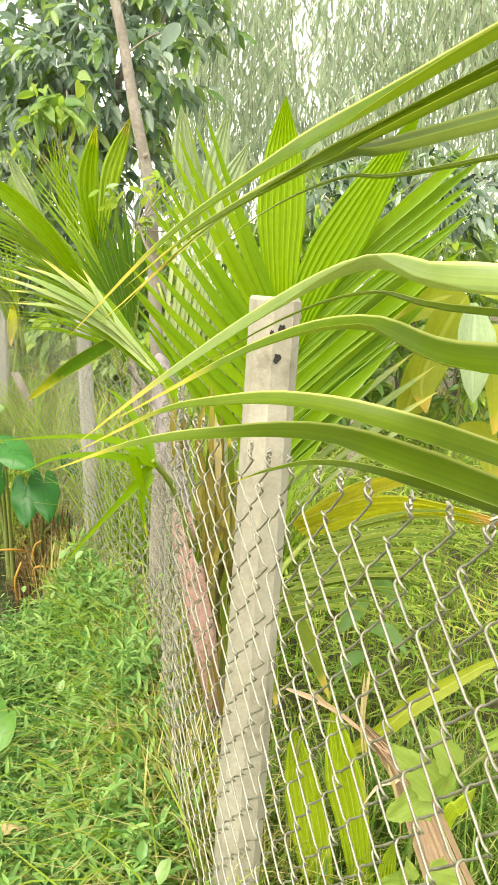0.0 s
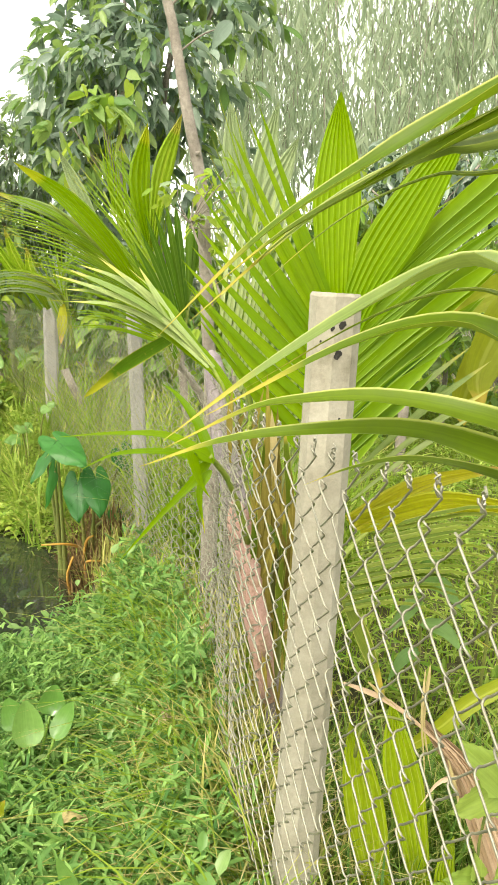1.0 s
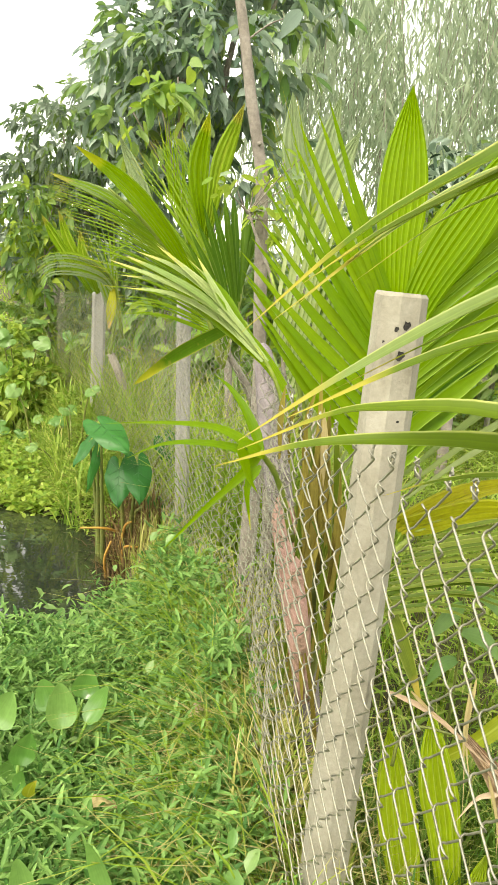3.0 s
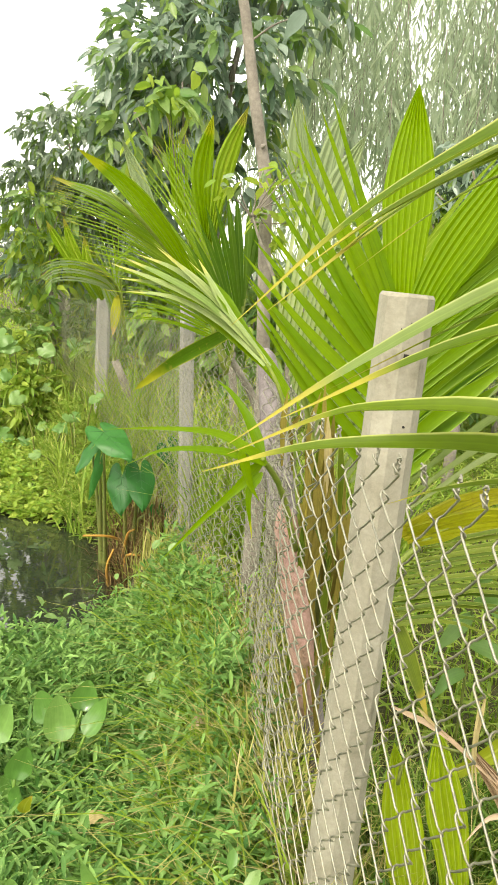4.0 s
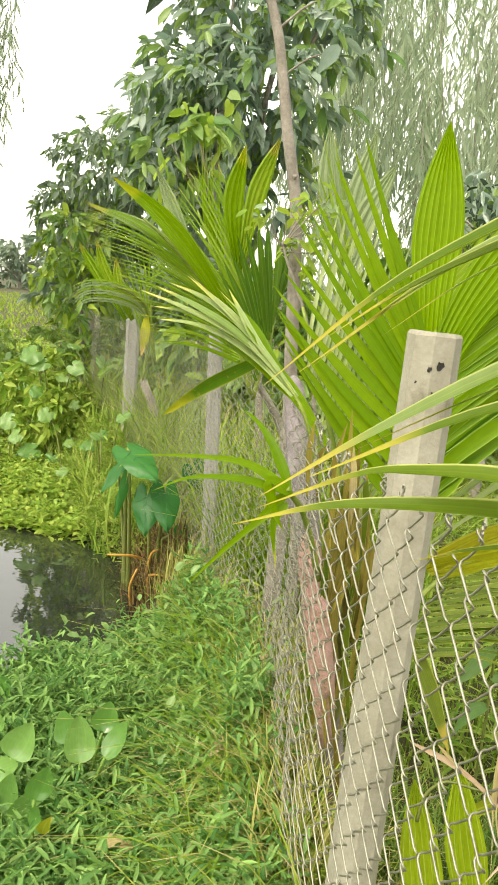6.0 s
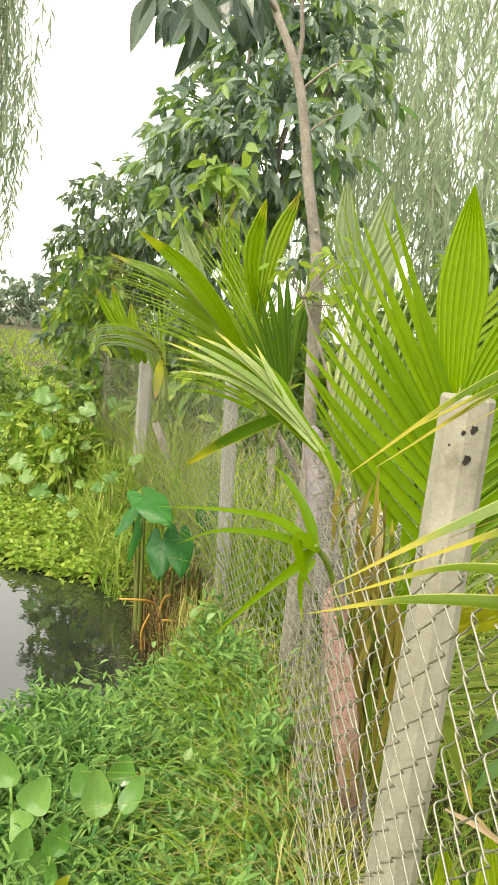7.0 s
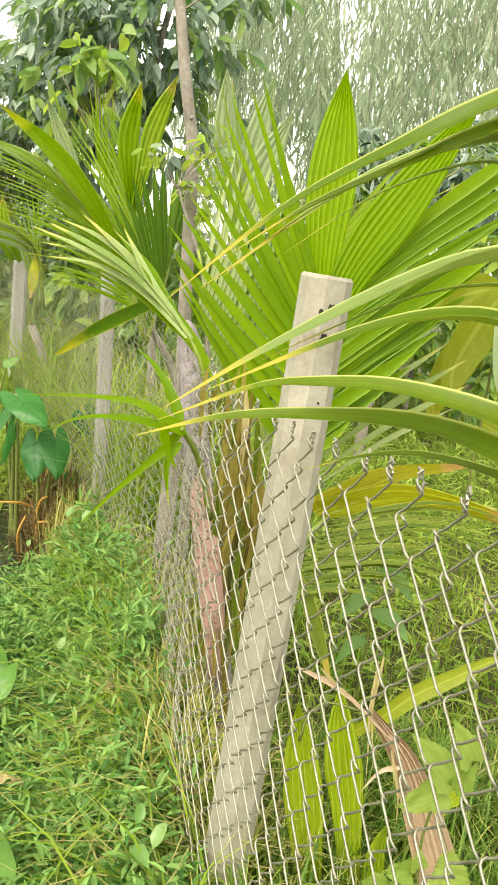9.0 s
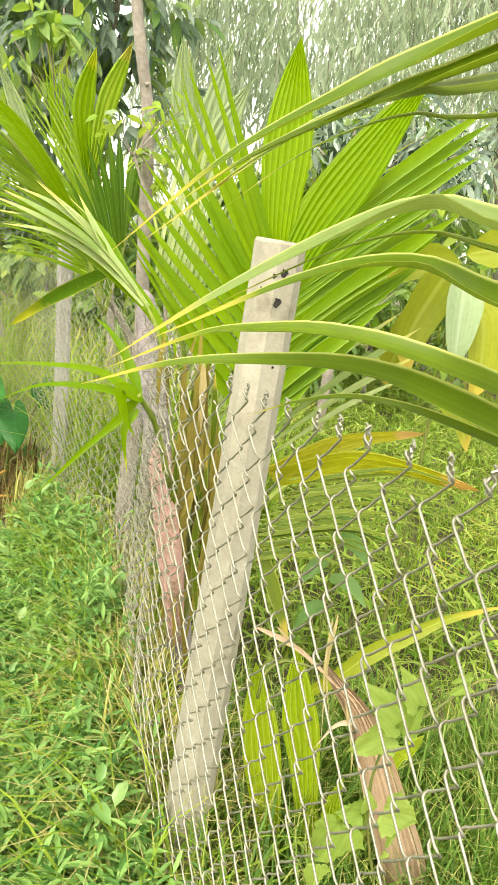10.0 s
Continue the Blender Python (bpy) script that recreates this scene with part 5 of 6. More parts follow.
# ---- plants at the pond ----
def heart_leaf(parent, mat, tip, stalk_end, width, face, label=""):
    """A large heart-shaped leaf hanging from its stalk's end to its tip."""
    a, b = np.array(stalk_end, float), np.array(tip, float)
    t = unit(b - a)
    ln = np.linalg.norm(b - a)
    s = unit(np.cross(t, face))
    m = unit(np.cross(s, t))
    prof = [(-0.36, 0.56), (-0.24, 0.56), (-0.12, 0.56)] + [tuple(q[:2]) for q in curve([(0.0, 0.56, 0), (0.22, 0.56, 0), (0.45, 0.49, 0), (0.7, 0.34, 0), (0.88, 0.17, 0), (1.0, 0.0, 0)], 13)]
    V, F, U = [], [], []
    for k, (v, w) in enumerate(prof):
        for i in range(13):
            j = i / 6 - 1
            along = v if v >= 0 else v * math.sin(math.pi * abs(j) ** 0.9) ** 0.6
            wav = 0.07 * math.sin(k * 0.9 + j * 3)
            V.append(tuple(a + t * along * ln + s * j * w * width + m * ((-0.14 * j * j + 1.6 * wav * abs(j)) * width * 0.6 - 0.10 * along * along * ln)))
            U.append((0.5 + 0.5 * j, max(0, v)))
    for i in range(len(prof) - 1):
        for j in range(12):
            q = i * 13 + j
            F.append((q, q + 1, q + 14, q + 13))
    leaf = link_mesh("leaf", V, F, mat, parent, label, U)
    if mat is TARO and width > 0.12:
        def on(v, j):
            w = float(np.interp(v, [q[0] for q in prof[3:]], [q[1] for q in prof[3:]]))
            return a + t * v * ln + s * j * w * width + m * (-0.12 * j * j * width * 0.6 - 0.10 * v * v * ln + 0.0015)
        lines = [[on(v, 0) for v in (0, 0.33, 0.66, 0.95)]] + [[on(0.02 + 0.2 * k, 0), on(0.10 + 0.22 * k, 0.45 * e), on(0.16 + 0.22 * k, 0.85 * e)] for k in range(3) for e in (-1, 1)] + [[on(0.0, 0), on(-0.1, 0.4 * e), on(-0.2, 0.6 * e)] for e in (-1, 1)]
        for q in lines:
            tube("vein", parent, VEIN, q, [0.0013, 0.0006], 5, 4)
    return leaf


taro = thing("taro_plant", "taro plant with big blue-green heart-shaped leaves at the water", "taro plant")
for base, top, tip, w, face in (((-0.696, 4.352, -0.100), (-0.677, 4.058, 0.774), (-0.507, 3.874, 0.700), 0.165, (0.3, -0.7, 0.6)), ((-0.567, 4.297, -0.100), (-0.567, 4.012, 0.562), (-0.558, 3.892, 0.396), 0.145, (-0.2, -0.8, 0.4)),
                                ((-0.548, 4.297, -0.100), (-0.475, 4.012, 0.590), (-0.429, 3.874, 0.433), 0.137, (0.35, -0.8, 0.4)), ((-0.714, 4.370, -0.100), (-0.751, 4.150, 0.663), (-0.832, 4.08, 0.545), 0.085, (-0.5, -0.6, 0.3)),
                                ((-0.640, 4.426, -0.100), (-0.364, 4.334, 0.645), (-0.272, 4.334, 0.498), 0.15, (0.4, -0.7, 0.4)), ((-0.732, 4.389, -0.100), (-0.700, 4.104, 0.600), (-0.712, 3.99, 0.430), 0.06, (0.7, -0.6, 0.1)), ((-0.604, 4.334, -0.100), (-0.383, 4.150, 0.332), (-0.328, 4.058, 0.203), 0.10, (0.3, -0.7, 0.5))):
    mid = [(base[0] * 0.6 + top[0] * 0.4), base[1] * 0.6 + top[1] * 0.4, 0.24]
    st = tube("stalk", taro, TARO_STEM, [base, mid, top], [0.017, 0.011, 0.006], 10, 7, "green-brown leaf stalk")
    heart_leaf(st, TARO, tip, top, w * 0.96, face, "blue-green heart-shaped leaf")
for pts in ([(-0.604, 4.260, 0.130), (-0.659, 4.150, 0.185), (-0.778, 4.104, 0.194)], [(-0.585, 4.242, 0.038), (-0.548, 4.150, 0.203), (-0.502, 4.076, 0.258)], [(-0.548, 4.150, -0.073), (-0.539, 4.058, 0.111), (-0.456, 4.021, 0.139)], [(-0.640, 4.150, -0.100), (-0.640, 4.076, 0.038), (-0.604, 4.058, 0.148)]):
    tube("dry_stalk", taro, TARO_DRY, pts, [0.010, 0.005], 8, 6, "withered orange leaf stalk")


def spoon(v):
    """A broad blade that narrows to its stalk and rounds off at the end."""
    return max(0.03, math.sin(math.pi * min(1.0, 0.05 + 0.93 * v ** 0.72)) ** 0.62)


def hyacinth(at, seed, leaves, size, set_leaves=()):
    """set_leaves: foot and tip of a blade, its width and the way it faces."""
    ob = thing("water_hyacinth", "water hyacinth with round glossy upright green leaves", "water plant", "water hyacinths at the bank")
    r = random.Random(seed)
    rows = list(set_leaves)
    for k in range(leaves):
        a, rad = r.uniform(0, 6.283), r.uniform(0.02, 0.16)
        foot = np.array((at[0] + rad * math.cos(a), at[1] + rad * math.sin(a), at[2] + size * r.uniform(1.4, 2.2)))
        d = unit((math.cos(a) * 0.6 + r.uniform(-0.4, 0.4), math.sin(a) * 0.3, r.uniform(0.6, 1.2))) * size * r.uniform(0.85, 1.25)
        rows.append((foot, foot + d, size * r.uniform(0.75, 1.0), (r.uniform(-0.6, 0.6), -0.8, r.uniform(0.2, 0.9))))
    for foot, tip, w, face in rows:
        foot, tip = np.array(foot, float), np.array(tip, float)
        base = np.array((at[0] + 0.3 * (foot[0] - at[0]), at[1] + 0.3 * (foot[1] - at[1]), at[2] - 0.02))
        st = tube("stalk", ob, HYACINTH_STALK, [base, (base * 0.45 + foot * 0.55) + (0, 0, 0.03), foot], [0.008, 0.0045], 8, 6)
        back = unit(face)
        V, F, U = blade([foot, foot * 0.68 + tip * 0.32 - back * 0.010, foot * 0.3 + tip * 0.7 - back * 0.004, tip + back * 0.012], w * 0.88, face, n=18, fold=0.45, shape=spoon)
        link_mesh("leaf", V, F, HYACINTH, st, "", U)
    return ob


hyacinth((-0.48, 2.30, land(-0.48, 2.30)), 79, 0, 0.1, (((-0.422, 2.220, 0.220), (-0.439, 2.250, 0.355), 0.105, (0.25, -0.9, 0.35)), ((-0.354, 2.240, 0.233), (-0.291, 2.270, 0.336), 0.085, (-0.5, -0.7, 0.5)),
          ((-0.388, 2.350, 0.245), (-0.375, 2.380, 0.330), 0.10, (0.2, -0.6, 0.7)), ((-0.470, 2.300, 0.229), (-0.507, 2.330, 0.310), 0.10, (-0.3, -0.5, 0.8))))
hyacinth((-0.63, 2.22, land(-0.63, 2.22)), 78, 0, 0.1, (((-0.622, 2.200, 0.226), (-0.573, 2.220, 0.325), 0.115, (0.3, -0.6, 0.7)), ((-0.668, 2.200, 0.162), (-0.594, 2.180, 0.213), 0.10, (0.2, -0.6, 0.8)), ((-0.707, 2.300, 0.229), (-0.745, 2.320, 0.329), 0.10, (-0.2, -0.8, 0.5))))
hyacinth((-0.53, 2.08, land(-0.53, 2.08)), 77, 0, 0.09, (((-0.504, 2.050, 0.208), (-0.477, 2.060, 0.307), 0.085, (0.4, -0.8, 0.3)), ((-0.489, 2.000, 0.158), (-0.462, 1.980, 0.240), 0.07, (-0.4, -0.8, 0.4))))
hyacinth((-0.25, 1.57, land(-0.25, 1.57)), 90, 0, 0.08, (((-0.336, 1.550, 0.202), (-0.361, 1.550, 0.340), 0.070, (0.2, -0.7, 0.6)), ((-0.162, 1.550, 0.244), (-0.203, 1.550, 0.394), 0.056, (-0.3, -0.8, 0.4))))
for i, (x, y, k, s) in enumerate(((-0.42, 2.00, 4, 0.07), (-0.58, 1.98, 5, 0.08), (-0.45, 2.42, 4, 0.075), (-0.56, 2.30, 4, 0.08), (-0.85, 2.60, 5, 0.11), (-0.92, 2.25, 6, 0.11), (-0.52, 2.98, 2, 0.07), (-0.36, 3.15, 2, 0.06), (-0.75, 2.95, 3, 0.07), (-1.1, 2.6, 5, 0.10), (-0.22, 2.45, 2, 0.07), (-0.66, 2.12, 3, 0.10))):
    hyacinth((x, y, land(x, y)), 80 + i, k, s)


def taro_clump(at, seed, count, size, mat=TARO_PALE, tops=()):
    ob = thing("taro_plant", "clump of light green taro leaves on the far bank", "taro plant", "taro clumps along the bank")
    r = random.Random(seed)
    ends = list(tops)
    for k in range(count):
        a, rad = r.uniform(0, 6.283), r.uniform(0.08, 0.5)
        ends.append((at[0] + rad * math.cos(a), at[1] + rad * math.sin(a), at[2] + r.uniform(0.22, 0.75)))
    for top in ends:
        base = (at[0] + 0.3 * (top[0] - at[0]), at[1] + 0.3 * (top[1] - at[1]), at[2])
        knee = (base[0] * 0.55 + top[0] * 0.45, base[1] * 0.55 + top[1] * 0.45, at[2] + (top[2] - at[2]) * 0.7)
        st = tube("stalk", ob, TARO_STEM, [base, knee, top], [0.010, 0.004], 6, 5)
        q = size * r.uniform(0.8, 1.25)
        tip = (top[0] + q * r.uniform(-0.8, 0.8), top[1] - q * r.uniform(0.1, 0.6), top[2] - q * r.uniform(0.1, 0.55))
        heart_leaf(st, mat, tip, top, q * r.uniform(0.75, 1.0), (r.uniform(-0.6, 0.6), -0.75, r.uniform(0.4, 1.0)))
    return ob


taro_clump((-2.05, 7.3, land(-2.05, 7.3) - 0.02), 119, 0, 0.16, tops=((-2.20, 7.2, 0.93), (-2.15, 7.15, 0.60), (-2.01, 7.15, 0.50), (-2.11, 7.2, 0.84), (-1.84, 7.2, 0.84), (-1.80, 7.2, 0.49), (-1.95, 7.3, 0.72)))
taro_clump((-2.3, 6.9, land(-2.3, 6.9) - 0.02), 118, 0, 0.15, tops=((-2.20, 6.8, 0.24), (-2.42, 6.8, 0.20), (-2.30, 6.9, 0.34), (-2.05, 6.8, 0.12)))
taro_clump((-1.7, 6.8, land(-1.7, 6.8) - 0.02), 117, 0, 0.14, tops=((-1.72, 6.8, 0.22), (-1.58, 6.7, 0.12), (-1.85, 6.7, 0.10)))
for i, (x, y, k, s) in enumerate(((-2.6, 7.9, 5, 0.18), (-1.75, 7.9, 6, 0.16), (-3.1, 8.9, 9, 0.16), (-1.5, 6.1, 4, 0.12), (-3.4, 10.0, 9, 0.17), (-1.2, 5.8, 4, 0.11))):
    taro_clump((x, y, land(x, y) - 0.02), 120 + i, k, s)


# ---- weeds and grass (uncountable) ----
def weed_bed(name, label, xs, ys, stems, mat, height, leaf, aspect, seed, keep, per=14, down=0.0, category="weeds"):
    """Leafy stems: narrow leaves set along short upright stems."""
    r = np.random.default_rng(seed)
    B, W, L = [], [], []
    while len(B) < stems:
        x, y = r.uniform(*xs), r.uniform(*ys)
        if not keep(x, y):
            continue
        h = height * r.uniform(0.35, 1.3) * (0.78 + 0.45 * noise.noise((x * 1.7, y * 1.7, seed)) + 0.5 * noise.noise((x * 6.0, y * 6.0, seed)))
        g = land(x, y)
        k = per
        t = np.linspace(0.15, 1.0, k)
        lean = r.normal(size=2) * 0.22 * h
        p = np.stack([x + lean[0] * t, y + lean[1] * t, g + h * t], 1)
        a = r.uniform(0, 6.283) + np.arange(k) * 2.4
        w = np.stack([np.cos(a), np.sin(a), r.uniform(-0.35, 0.6, k) + 0.9 * t ** 4 - down], 1)
        B.append(p)
        W.append(w)
        L.append(leaf * r.uniform(0.6, 1.25, k) * (1.1 - 0.35 * t))
    B, W, L = np.concatenate(B), np.concatenate(W), np.concatenate(L)
    return tagged(leaf_cloud(name, None, mat, B, W, L, L * aspect, r.uniform(-0.5, 0.5, len(B)), bend=0.2), label, category, kind="stuff")


def near_shore(x, y):
    """The weedy bank on the camera's side of the water, clear of the taro's foot."""
    return y < float(np.interp(x, (-2.6, -1.06, -0.92, -0.69, -0.42, -0.25), (2.3, 2.9, 3.2, 3.36, 3.38, 3.75))) + 0.08 * math.sin(x * 9)


def clear_of_taro(x, y):
    return (x + 0.62) ** 2 + (y - 4.10) ** 2 > 0.26


def pond_side(x, y):
    return x < fence_x(y) - 0.03 and land(x, y) > WATER_Z - 0.12


weed_bed("weed_bed", "dense bright green weeds with narrow pointed leaves on the bank", (-2.8, 0.3), (1.3, 5.2), 12000, WEED, 0.26, 0.080, 0.19, 91, lambda x, y: pond_side(x, y) and near_shore(x, y) and clear_of_taro(x, y), 12)
weed_bed("weed_bed", "scattered broader pale green leaves among the weeds", (-2.2, 0.1), (1.3, 3.6), 420, TARO_PALE, 0.28, 0.075, 0.48, 96, lambda x, y: pond_side(x, y) and near_shore(x, y), 6)
weed_bed("weed_bed", "yellow-green creeping plants floating at the pond's far edge", (-4.5, -0.6), (4.8, 8.5), 4600, FLOAT, 0.15, 0.065, 0.6, 92, lambda x, y: x < fence_x(y) - 0.15 and y > 5.02 + 0.12 * math.sin(x * 5) - 0.9 * max(0.0, x + 0.95), 8, category="water plants")
weed_bed("weed_bed", "mixed weeds on the bank below the fence", (-5.5, 0.0), (4.6, 14.0), 3000, GRASS, 0.30, 0.10, 0.12, 93, lambda x, y: fence_x(y) - 0.42 < x < fence_x(y) - 0.04 and land(x, y) > WATER_Z - 0.05 and clear_of_taro(x, y), 10)
weed_bed("weed_bed", "leafy weeds and creepers along the far bank", (-9.0, -1.5), (7.0, 18.0), 3200, FLOAT, 0.42, 0.13, 0.35, 94, lambda x, y: x < fence_x(y) - 0.6, 10)
weed_bed("weed_bed", "green weeds behind the fence between the palms", (-3.0, 3.5), (2.4, 12.0), 3200, GRASS, 0.40, 0.14, 0.10, 95, lambda x, y: x > fence_x(y) + 0.05 and (x - 0.2) ** 2 + (y - 2.0) ** 2 > 0.1, 10)


def grass_bed(name, label, xs, ys, count, mat, height, width, seed, keep, clump=6, arch=1.0):
    """Arching grass blades in tufts."""
    r = np.random.default_rng(seed)
    V, F, U = [], [], []
    done = 0
    while done < count:
        x, y = r.uniform(*xs), r.uniform(*ys)
        if not keep(x, y):
            continue
        g = land(x, y) - 0.01
        for k in range(clump):
            done += 1
            a = r.uniform(0, 6.283)
            h = height * r.uniform(0.5, 1.25)
            out = h * r.uniform(0.15, 0.75) * arch
            w = width * r.uniform(0.6, 1.3)
            bx, by = x + r.normal() * 0.03, y + r.normal() * 0.03
            c, s = math.cos(a), math.sin(a)
            o = len(V)
            for t, ww in ((0, 1.0), (0.35, 0.95), (0.7, 0.65), (1.0, 0.05)):
                q = out * t * t
                z = g + h * (t - 0.32 * t * t * t * (out / h + 0.3))
                V.append((bx + c * q - s * w * ww * 0.5, by + s * q + c * w * ww * 0.5, z))
                V.append((bx + c * q + s * w * ww * 0.5, by + s * q - c * w * ww * 0.5, z))
                U += [(0, t), (1, t)]
            F += [(o, o + 1, o + 3, o + 2), (o + 2, o + 3, o + 5, o + 4), (o + 4, o + 5, o + 7, o + 6)]
    return tagged(link_mesh(name, V, F, mat, None, "", U), label, "grass", kind="stuff")


grass_bed("grass", "tall yellowing grass growing through the foot of the fence", (-0.6, 0.6), (0.6, 4.8), 2000, GRASS_DRY, 0.22, 0.006, 101, lambda x, y: -0.20 < x - fence_x(y) < 0.05)
grass_bed("grass", "green grass along the bank before the fence", (-1.2, 0.5), (0.9, 5.0), 4200, GRASS_GREEN, 0.21, 0.008, 102, lambda x, y: pond_side(x, y) and x > fence_x(y) - (0.5 if y < 3.2 else 0.2 if y < 3.6 else 0.11) and clear_of_taro(x, y))
grass_bed("grass", "yellow-green grass sward behind the fence", (-1.5, 4.5), (0.3, 9.5), 52000, GRASS_GREEN, 0.13, 0.007, 103, lambda x, y: x > fence_x(y) + 0.03)
grass_bed("grass", "long dry reeds and grass along the far fence", (-4.6, 0.0), (4.3, 15.0), 2600, GRASS, 0.45, 0.014, 104, lambda x, y: -0.40 < x - fence_x(y) < 0.3 and clear_of_taro(x, y))

# ---- broad-leaved plant behind the fence ----
broad = thing("broad_leaved_plant", "plant with large yellow-green oval leaves", "plant")
tube("stem", broad, TARO_STEM, [(1.0, 2.45, -0.1), (1.02, 2.4, 0.8), (1.0, 2.35, 1.6)], [0.007, 0.004], 10, 6)
for pts, w, mm in (([(1.0, 2.35, 1.60), (0.93, 2.3, 1.52), (0.86, 2.28, 1.36), (0.875, 2.26, 1.26)], 0.13, BROAD), ([(1.02, 2.33, 1.58), (0.99, 2.25, 1.50), (0.985, 2.22, 1.38), (0.995, 2.22, 1.30)], 0.12, BROAD_PALE),
                   ([(1.02, 2.36, 1.50), (1.08, 2.3, 1.45), (1.10, 2.28, 1.30), (1.085, 2.27, 1.20)], 0.14, BROAD), ([(1.0, 2.38, 1.45), (0.90, 2.35, 1.40), (0.84, 2.33, 1.27), (0.85, 2.33, 1.2)], 0.12, BROAD),
                   ([(1.02, 2.36, 1.62), (1.12, 2.32, 1.64), (1.22, 2.3, 1.55)], 0.12, BROAD), ([(1.0, 2.36, 1.60), (0.9, 2.36, 1.58), (0.78, 2.36, 1.50)], 0.10, BROAD), ([(1.02, 2.4, 1.2), (1.1, 2.38, 1.15), (1.15, 2.36, 1.02)], 0.11, BROAD)):
    blade_part("leaf", broad, mm, pts, w, (0.1, -1, 0.25), n=16, shape=pointed_oval, fold=0.35)

grass_bed("grass", "tall fine green grass behind the fence between the posts", (-3.2, 1.4), (3.6, 12.0), 7500, GRASS_GREEN, 0.85, 0.013, 105, lambda x, y: 0.08 < x - fence_x(y) < 1.1)
grass_bed("grass", "lush grass at the foot of the fence behind the vine", (0.3, 1.6), (0.5, 2.2), 5500, GRASS_DEEP, 0.33, 0.007, 106, lambda x, y: fence_x(y) + 0.05 < x < 1.38 + 0.18 * math.sin(4.1 * y) + 0.05 * math.sin(13 * y))

grass_bed("grass", "dry yellow grass round the palm's foot at the wire", (0.05, 0.5), (1.5, 3.2), 1300, GRASS_DRY, 0.32, 0.006, 107, lambda x, y: -0.05 < x - fence_x(y) < 0.22)
grass_bed("withered_stalks", "brown withered stalks in dark mud round the taro's foot", (-0.95, -0.25), (4.0, 4.85), 1300, MUD_STALK, 0.26, 0.009, 108, lambda x, y: (x + 0.50) ** 2 + (y - 4.42) ** 2 < 0.15 and x < fence_x(y) - 0.02)

weed = thing("broad_leaved_weed", "low weed with broad dull green leaves behind the wire", "weed")
tube("stem", weed, TARO_STEM, [(0.78, 2.4, 0.0), (0.78, 2.37, 0.45), (0.76, 2.34, 0.72)], [0.006, 0.003], 8, 5)
for pts, w in (([(0.77, 2.35, 0.66), (0.71, 2.31, 0.62), (0.65, 2.29, 0.55)], 0.08), ([(0.77, 2.35, 0.70), (0.82, 2.31, 0.70), (0.88, 2.29, 0.63)], 0.085), ([(0.77, 2.36, 0.56), (0.84, 2.33, 0.55), (0.90, 2.31, 0.48)], 0.08), ([(0.78, 2.37, 0.46), (0.72, 2.34, 0.45), (0.67, 2.32, 0.38)], 0.07), ([(0.76, 2.34, 0.72), (0.76, 2.30, 0.78), (0.79, 2.27, 0.80)], 0.06)):
    blade_part("leaf", weed, TARO_PALE, pts, w * 0.62, (0.1, -0.9, 0.5), n=10, shape=oval, fold=0.3)

for k, (x, y, turn) in enumerate(((-0.132, 2.075, 0.4), (0.10, 2.60, 1.9), (-0.30, 1.75, 2.6), (0.0, 2.25, 4.0))):
    fallen = thing("fallen_leaf", "pale dry leaf lying among the weeds", "fallen leaf", "dry leaves in the weeds")
    z, c, d = land(x, y) + 0.15, math.cos(turn), math.sin(turn)
    blade_part("blade", fallen, DEAD, [(x, y, z), (x + 0.03 * c, y + 0.03 * d, z + 0.015), (x + 0.07 * c, y + 0.07 * d, z - 0.005)], 0.034, (0.2, -0.6, 0.8), n=8, shape=oval, fold=0.6)

grass_bed("grass", "short trodden grass along the path before the pond", (-6.0, 2.0), (-4.0, 3.0), 15000, GRASS_GREEN, 0.14, 0.012, 109, lambda x, y: x < fence_x(y) - 0.3 and land(x, y) > WATER_Z - 0.02 and (y < 1.3 or x < -2.4))
grass_bed("grass", "rough grass of the plot on the fence's far side", (-1.0, 7.0), (-3.0, 12.0), 14000, GRASS_DRY, 0.26, 0.014, 110, lambda x, y: x > fence_x(y) + 1.0 and (x > 4.4 or y < 0.5 or y > 9))
weed_bed("weed_bed", "low weeds along the pond's open shore", (-7.0, -2.4), (2.2, 7.5), 1500, WEED, 0.26, 0.12, 0.2, 97, lambda x, y: land(x, y) > WATER_Z and (x < -4.3 or y < 3.2), 9)
grass_bed("grass", "pale arching grass spilling through the wire by the first post", (-0.3, 0.4), (1.2, 3.0), 2200, GRASS_GREEN, 0.20, 0.007, 111, lambda x, y: -0.24 < x - fence_x(y) < 0.04)
weed_bed("weed_bed", "taller dark green weeds crowding the water hyacinths", (-1.1, -0.2), (1.75, 2.2), 520, WEED, 0.27, 0.075, 0.17, 98, lambda x, y: pond_side(x, y) and y < 2.05 + 0.1 * math.sin(9 * x), 12)
grass_bed("grass", "long arching pale grass leaning out from the fence's foot", (-0.4, 0.4), (1.3, 3.2), 700, GRASS_GREEN, 0.36, 0.0065, 112, lambda x, y: -0.22 < x - fence_x(y) < 0.0, 4, 2.2)
yellow_leaf = thing("fallen_leaf", "yellow dying leaf with a brown edge among the weeds", "fallen leaf", "dry leaves in the weeds")
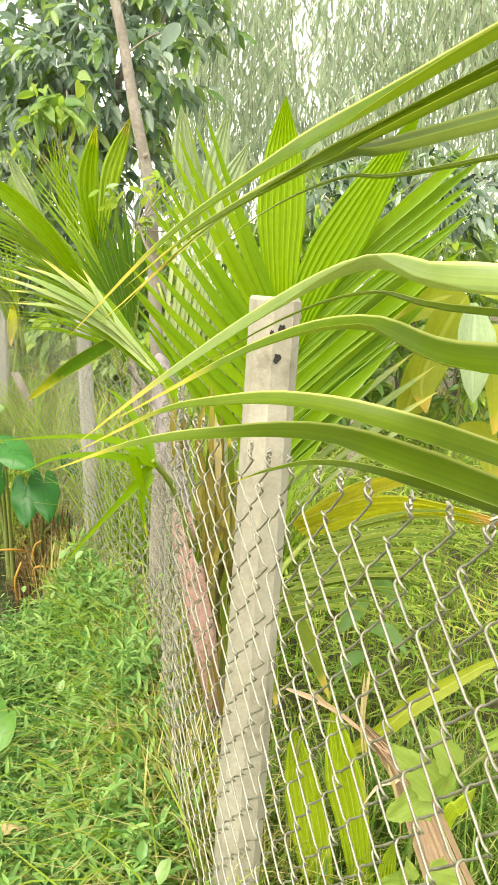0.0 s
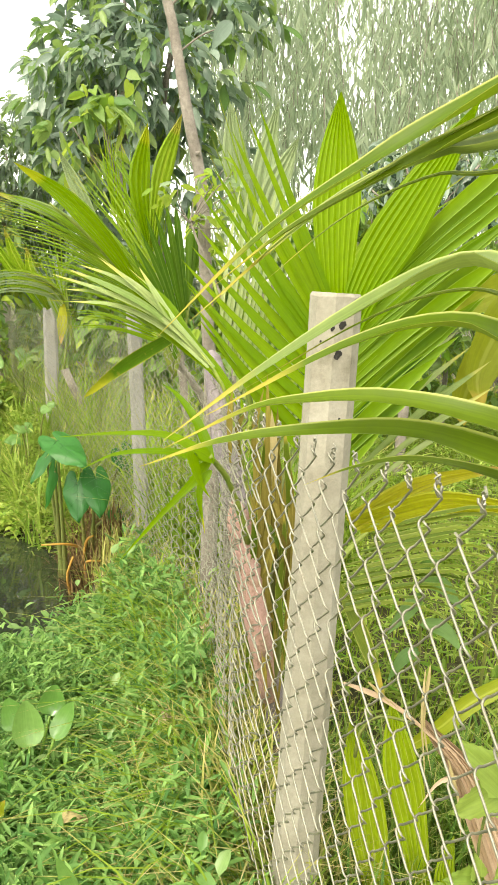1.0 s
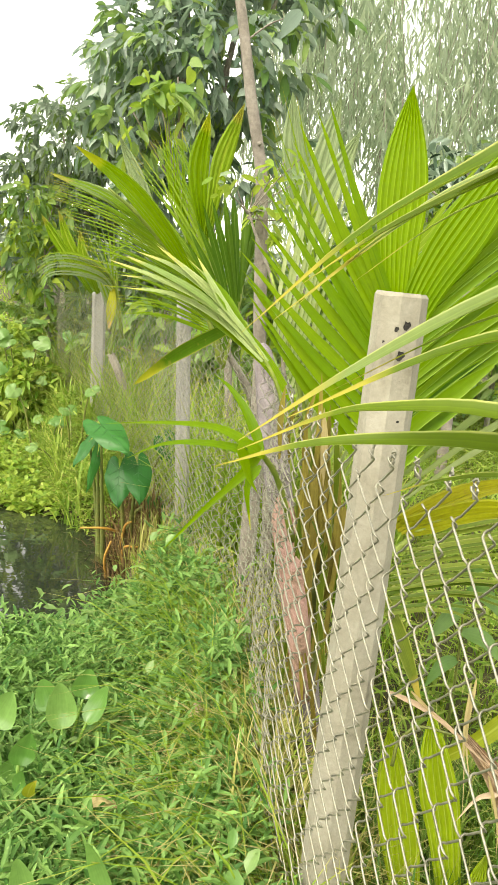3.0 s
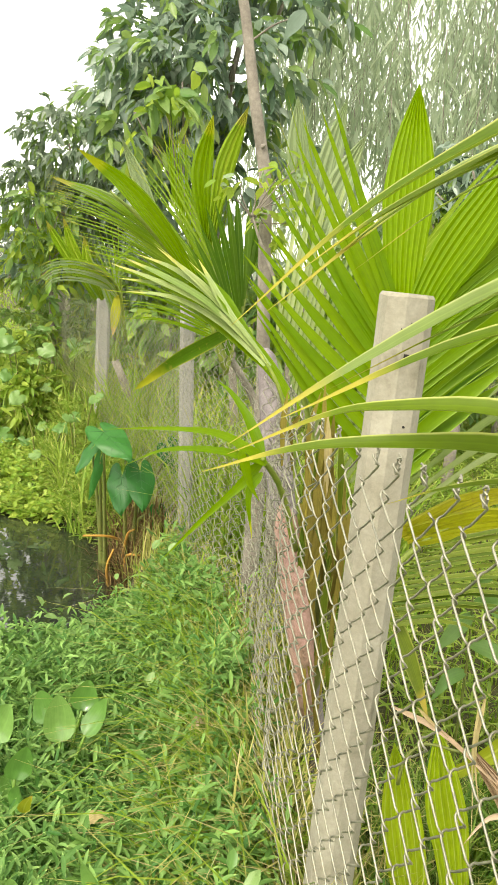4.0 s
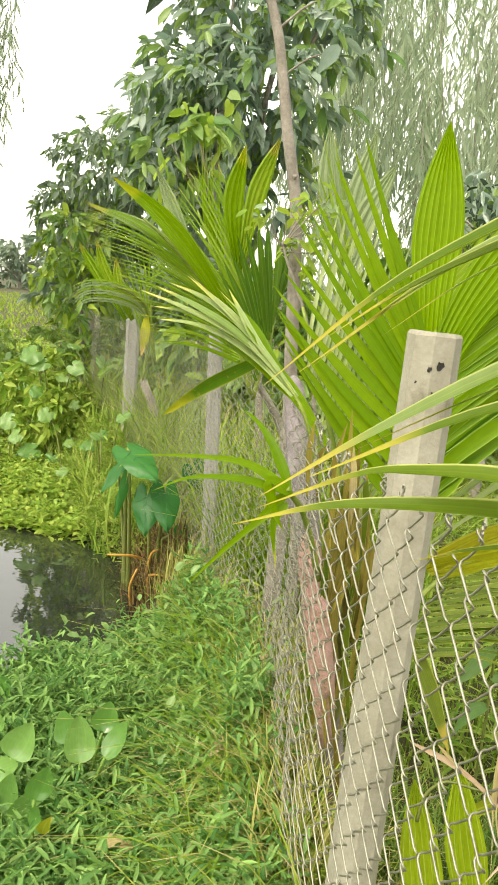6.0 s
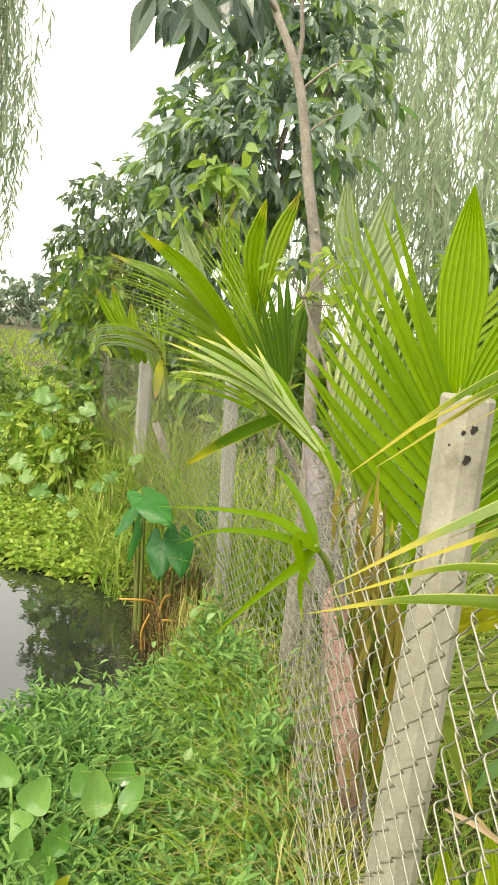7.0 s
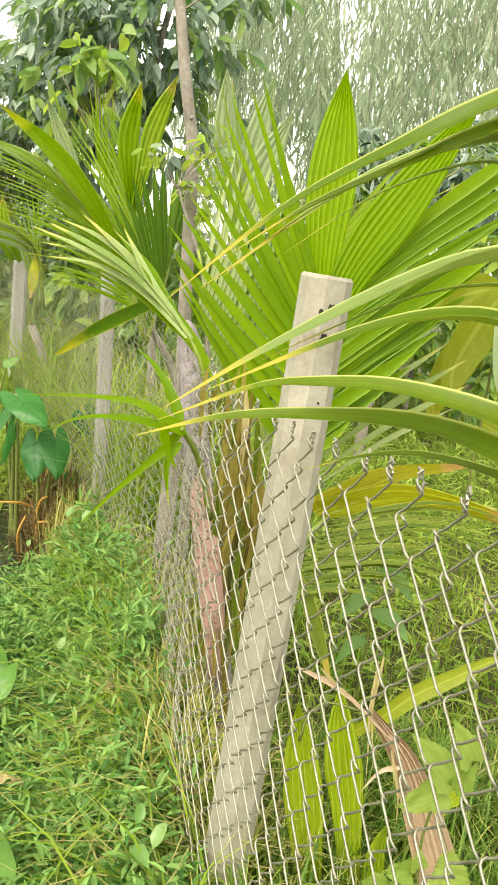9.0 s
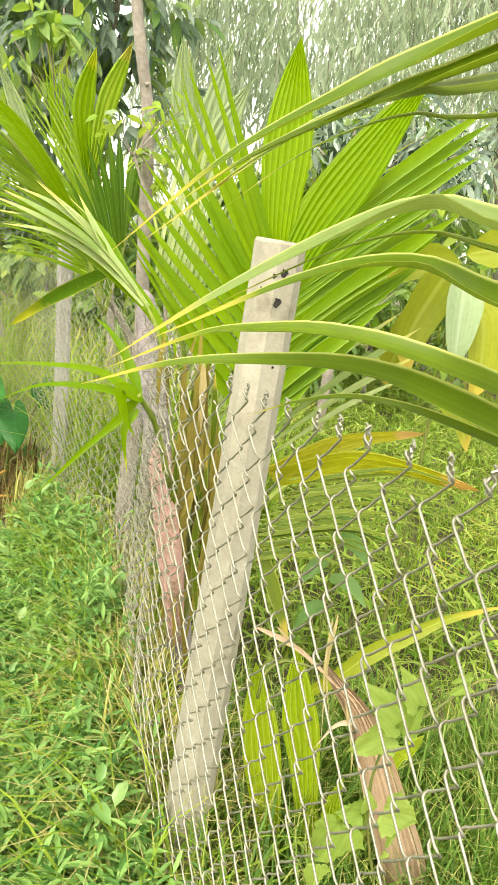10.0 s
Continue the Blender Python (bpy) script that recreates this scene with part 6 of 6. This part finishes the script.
blade_part("blade", yellow_leaf, BROAD, [(-0.445, 1.93, 0.20), (-0.435, 1.92, 0.235), (-0.415, 1.91, 0.268)], 0.036, (0.2, -0.8, 0.4), n=10, shape=pointed_oval, fold=0.5)
curled_leaf = thing("fallen_leaf", "curled straw-coloured leaf caught on the weeds", "fallen leaf", "dry leaves in the weeds")
blade_part("blade", curled_leaf, STRAW, [(-0.285, 1.93, 0.165), (-0.262, 1.92, 0.205), (-0.225, 1.92, 0.205), (-0.205, 1.93, 0.185)], 0.036, (0.1, -0.5, 0.9), n=12, shape=pointed_oval, fold=0.7)
tree("shrub", "light green leafy bush where the fence meets the far trees", None, [(-2.05, 8.6, -0.3), (-2.1, 8.5, 0.8), (-2.1, 8.3, 1.6)], [0.04, 0.03, 0.015],
     [(-2.25, 8.2, 2.15, 0.26), (-2.0, 8.2, 2.05, 0.28), (-2.3, 8.2, 1.75, 0.28), (-1.95, 8.1, 1.70, 0.26), (-2.2, 8.2, 1.4, 0.28)], 440, 0.13, 0.42, TREE_MID, 0.3, 61, category="shrub", second=TREE_LIGHT)
grass_bed("grass", "straw-yellow grass bent over at the first post's foot", (-0.4, 0.4), (1.1, 2.3), 900, GRASS_DRY, 0.24, 0.0055, 113, lambda x, y: -0.30 + 0.06 * math.sin(9 * y) < x - fence_x(y) < 0.02, 5, 1.9)
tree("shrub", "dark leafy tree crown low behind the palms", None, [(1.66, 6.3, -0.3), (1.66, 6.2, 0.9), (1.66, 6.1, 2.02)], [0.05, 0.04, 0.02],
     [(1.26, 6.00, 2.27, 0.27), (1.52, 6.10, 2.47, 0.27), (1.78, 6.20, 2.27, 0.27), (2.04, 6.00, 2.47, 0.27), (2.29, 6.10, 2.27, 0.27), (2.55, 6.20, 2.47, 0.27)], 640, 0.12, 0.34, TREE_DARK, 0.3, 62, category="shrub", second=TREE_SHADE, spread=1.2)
weed_bed("weed_bed", "thinner green weeds running out towards the path", (-2.6, 0.45), (0.5, 1.5), 1700, WEED, 0.22, 0.080, 0.19, 99, lambda x, y: pond_side(x, y) and y > 0.95 + 0.25 * math.sin(2.3 * x) + 0.1 * math.sin(7 * x), 10)
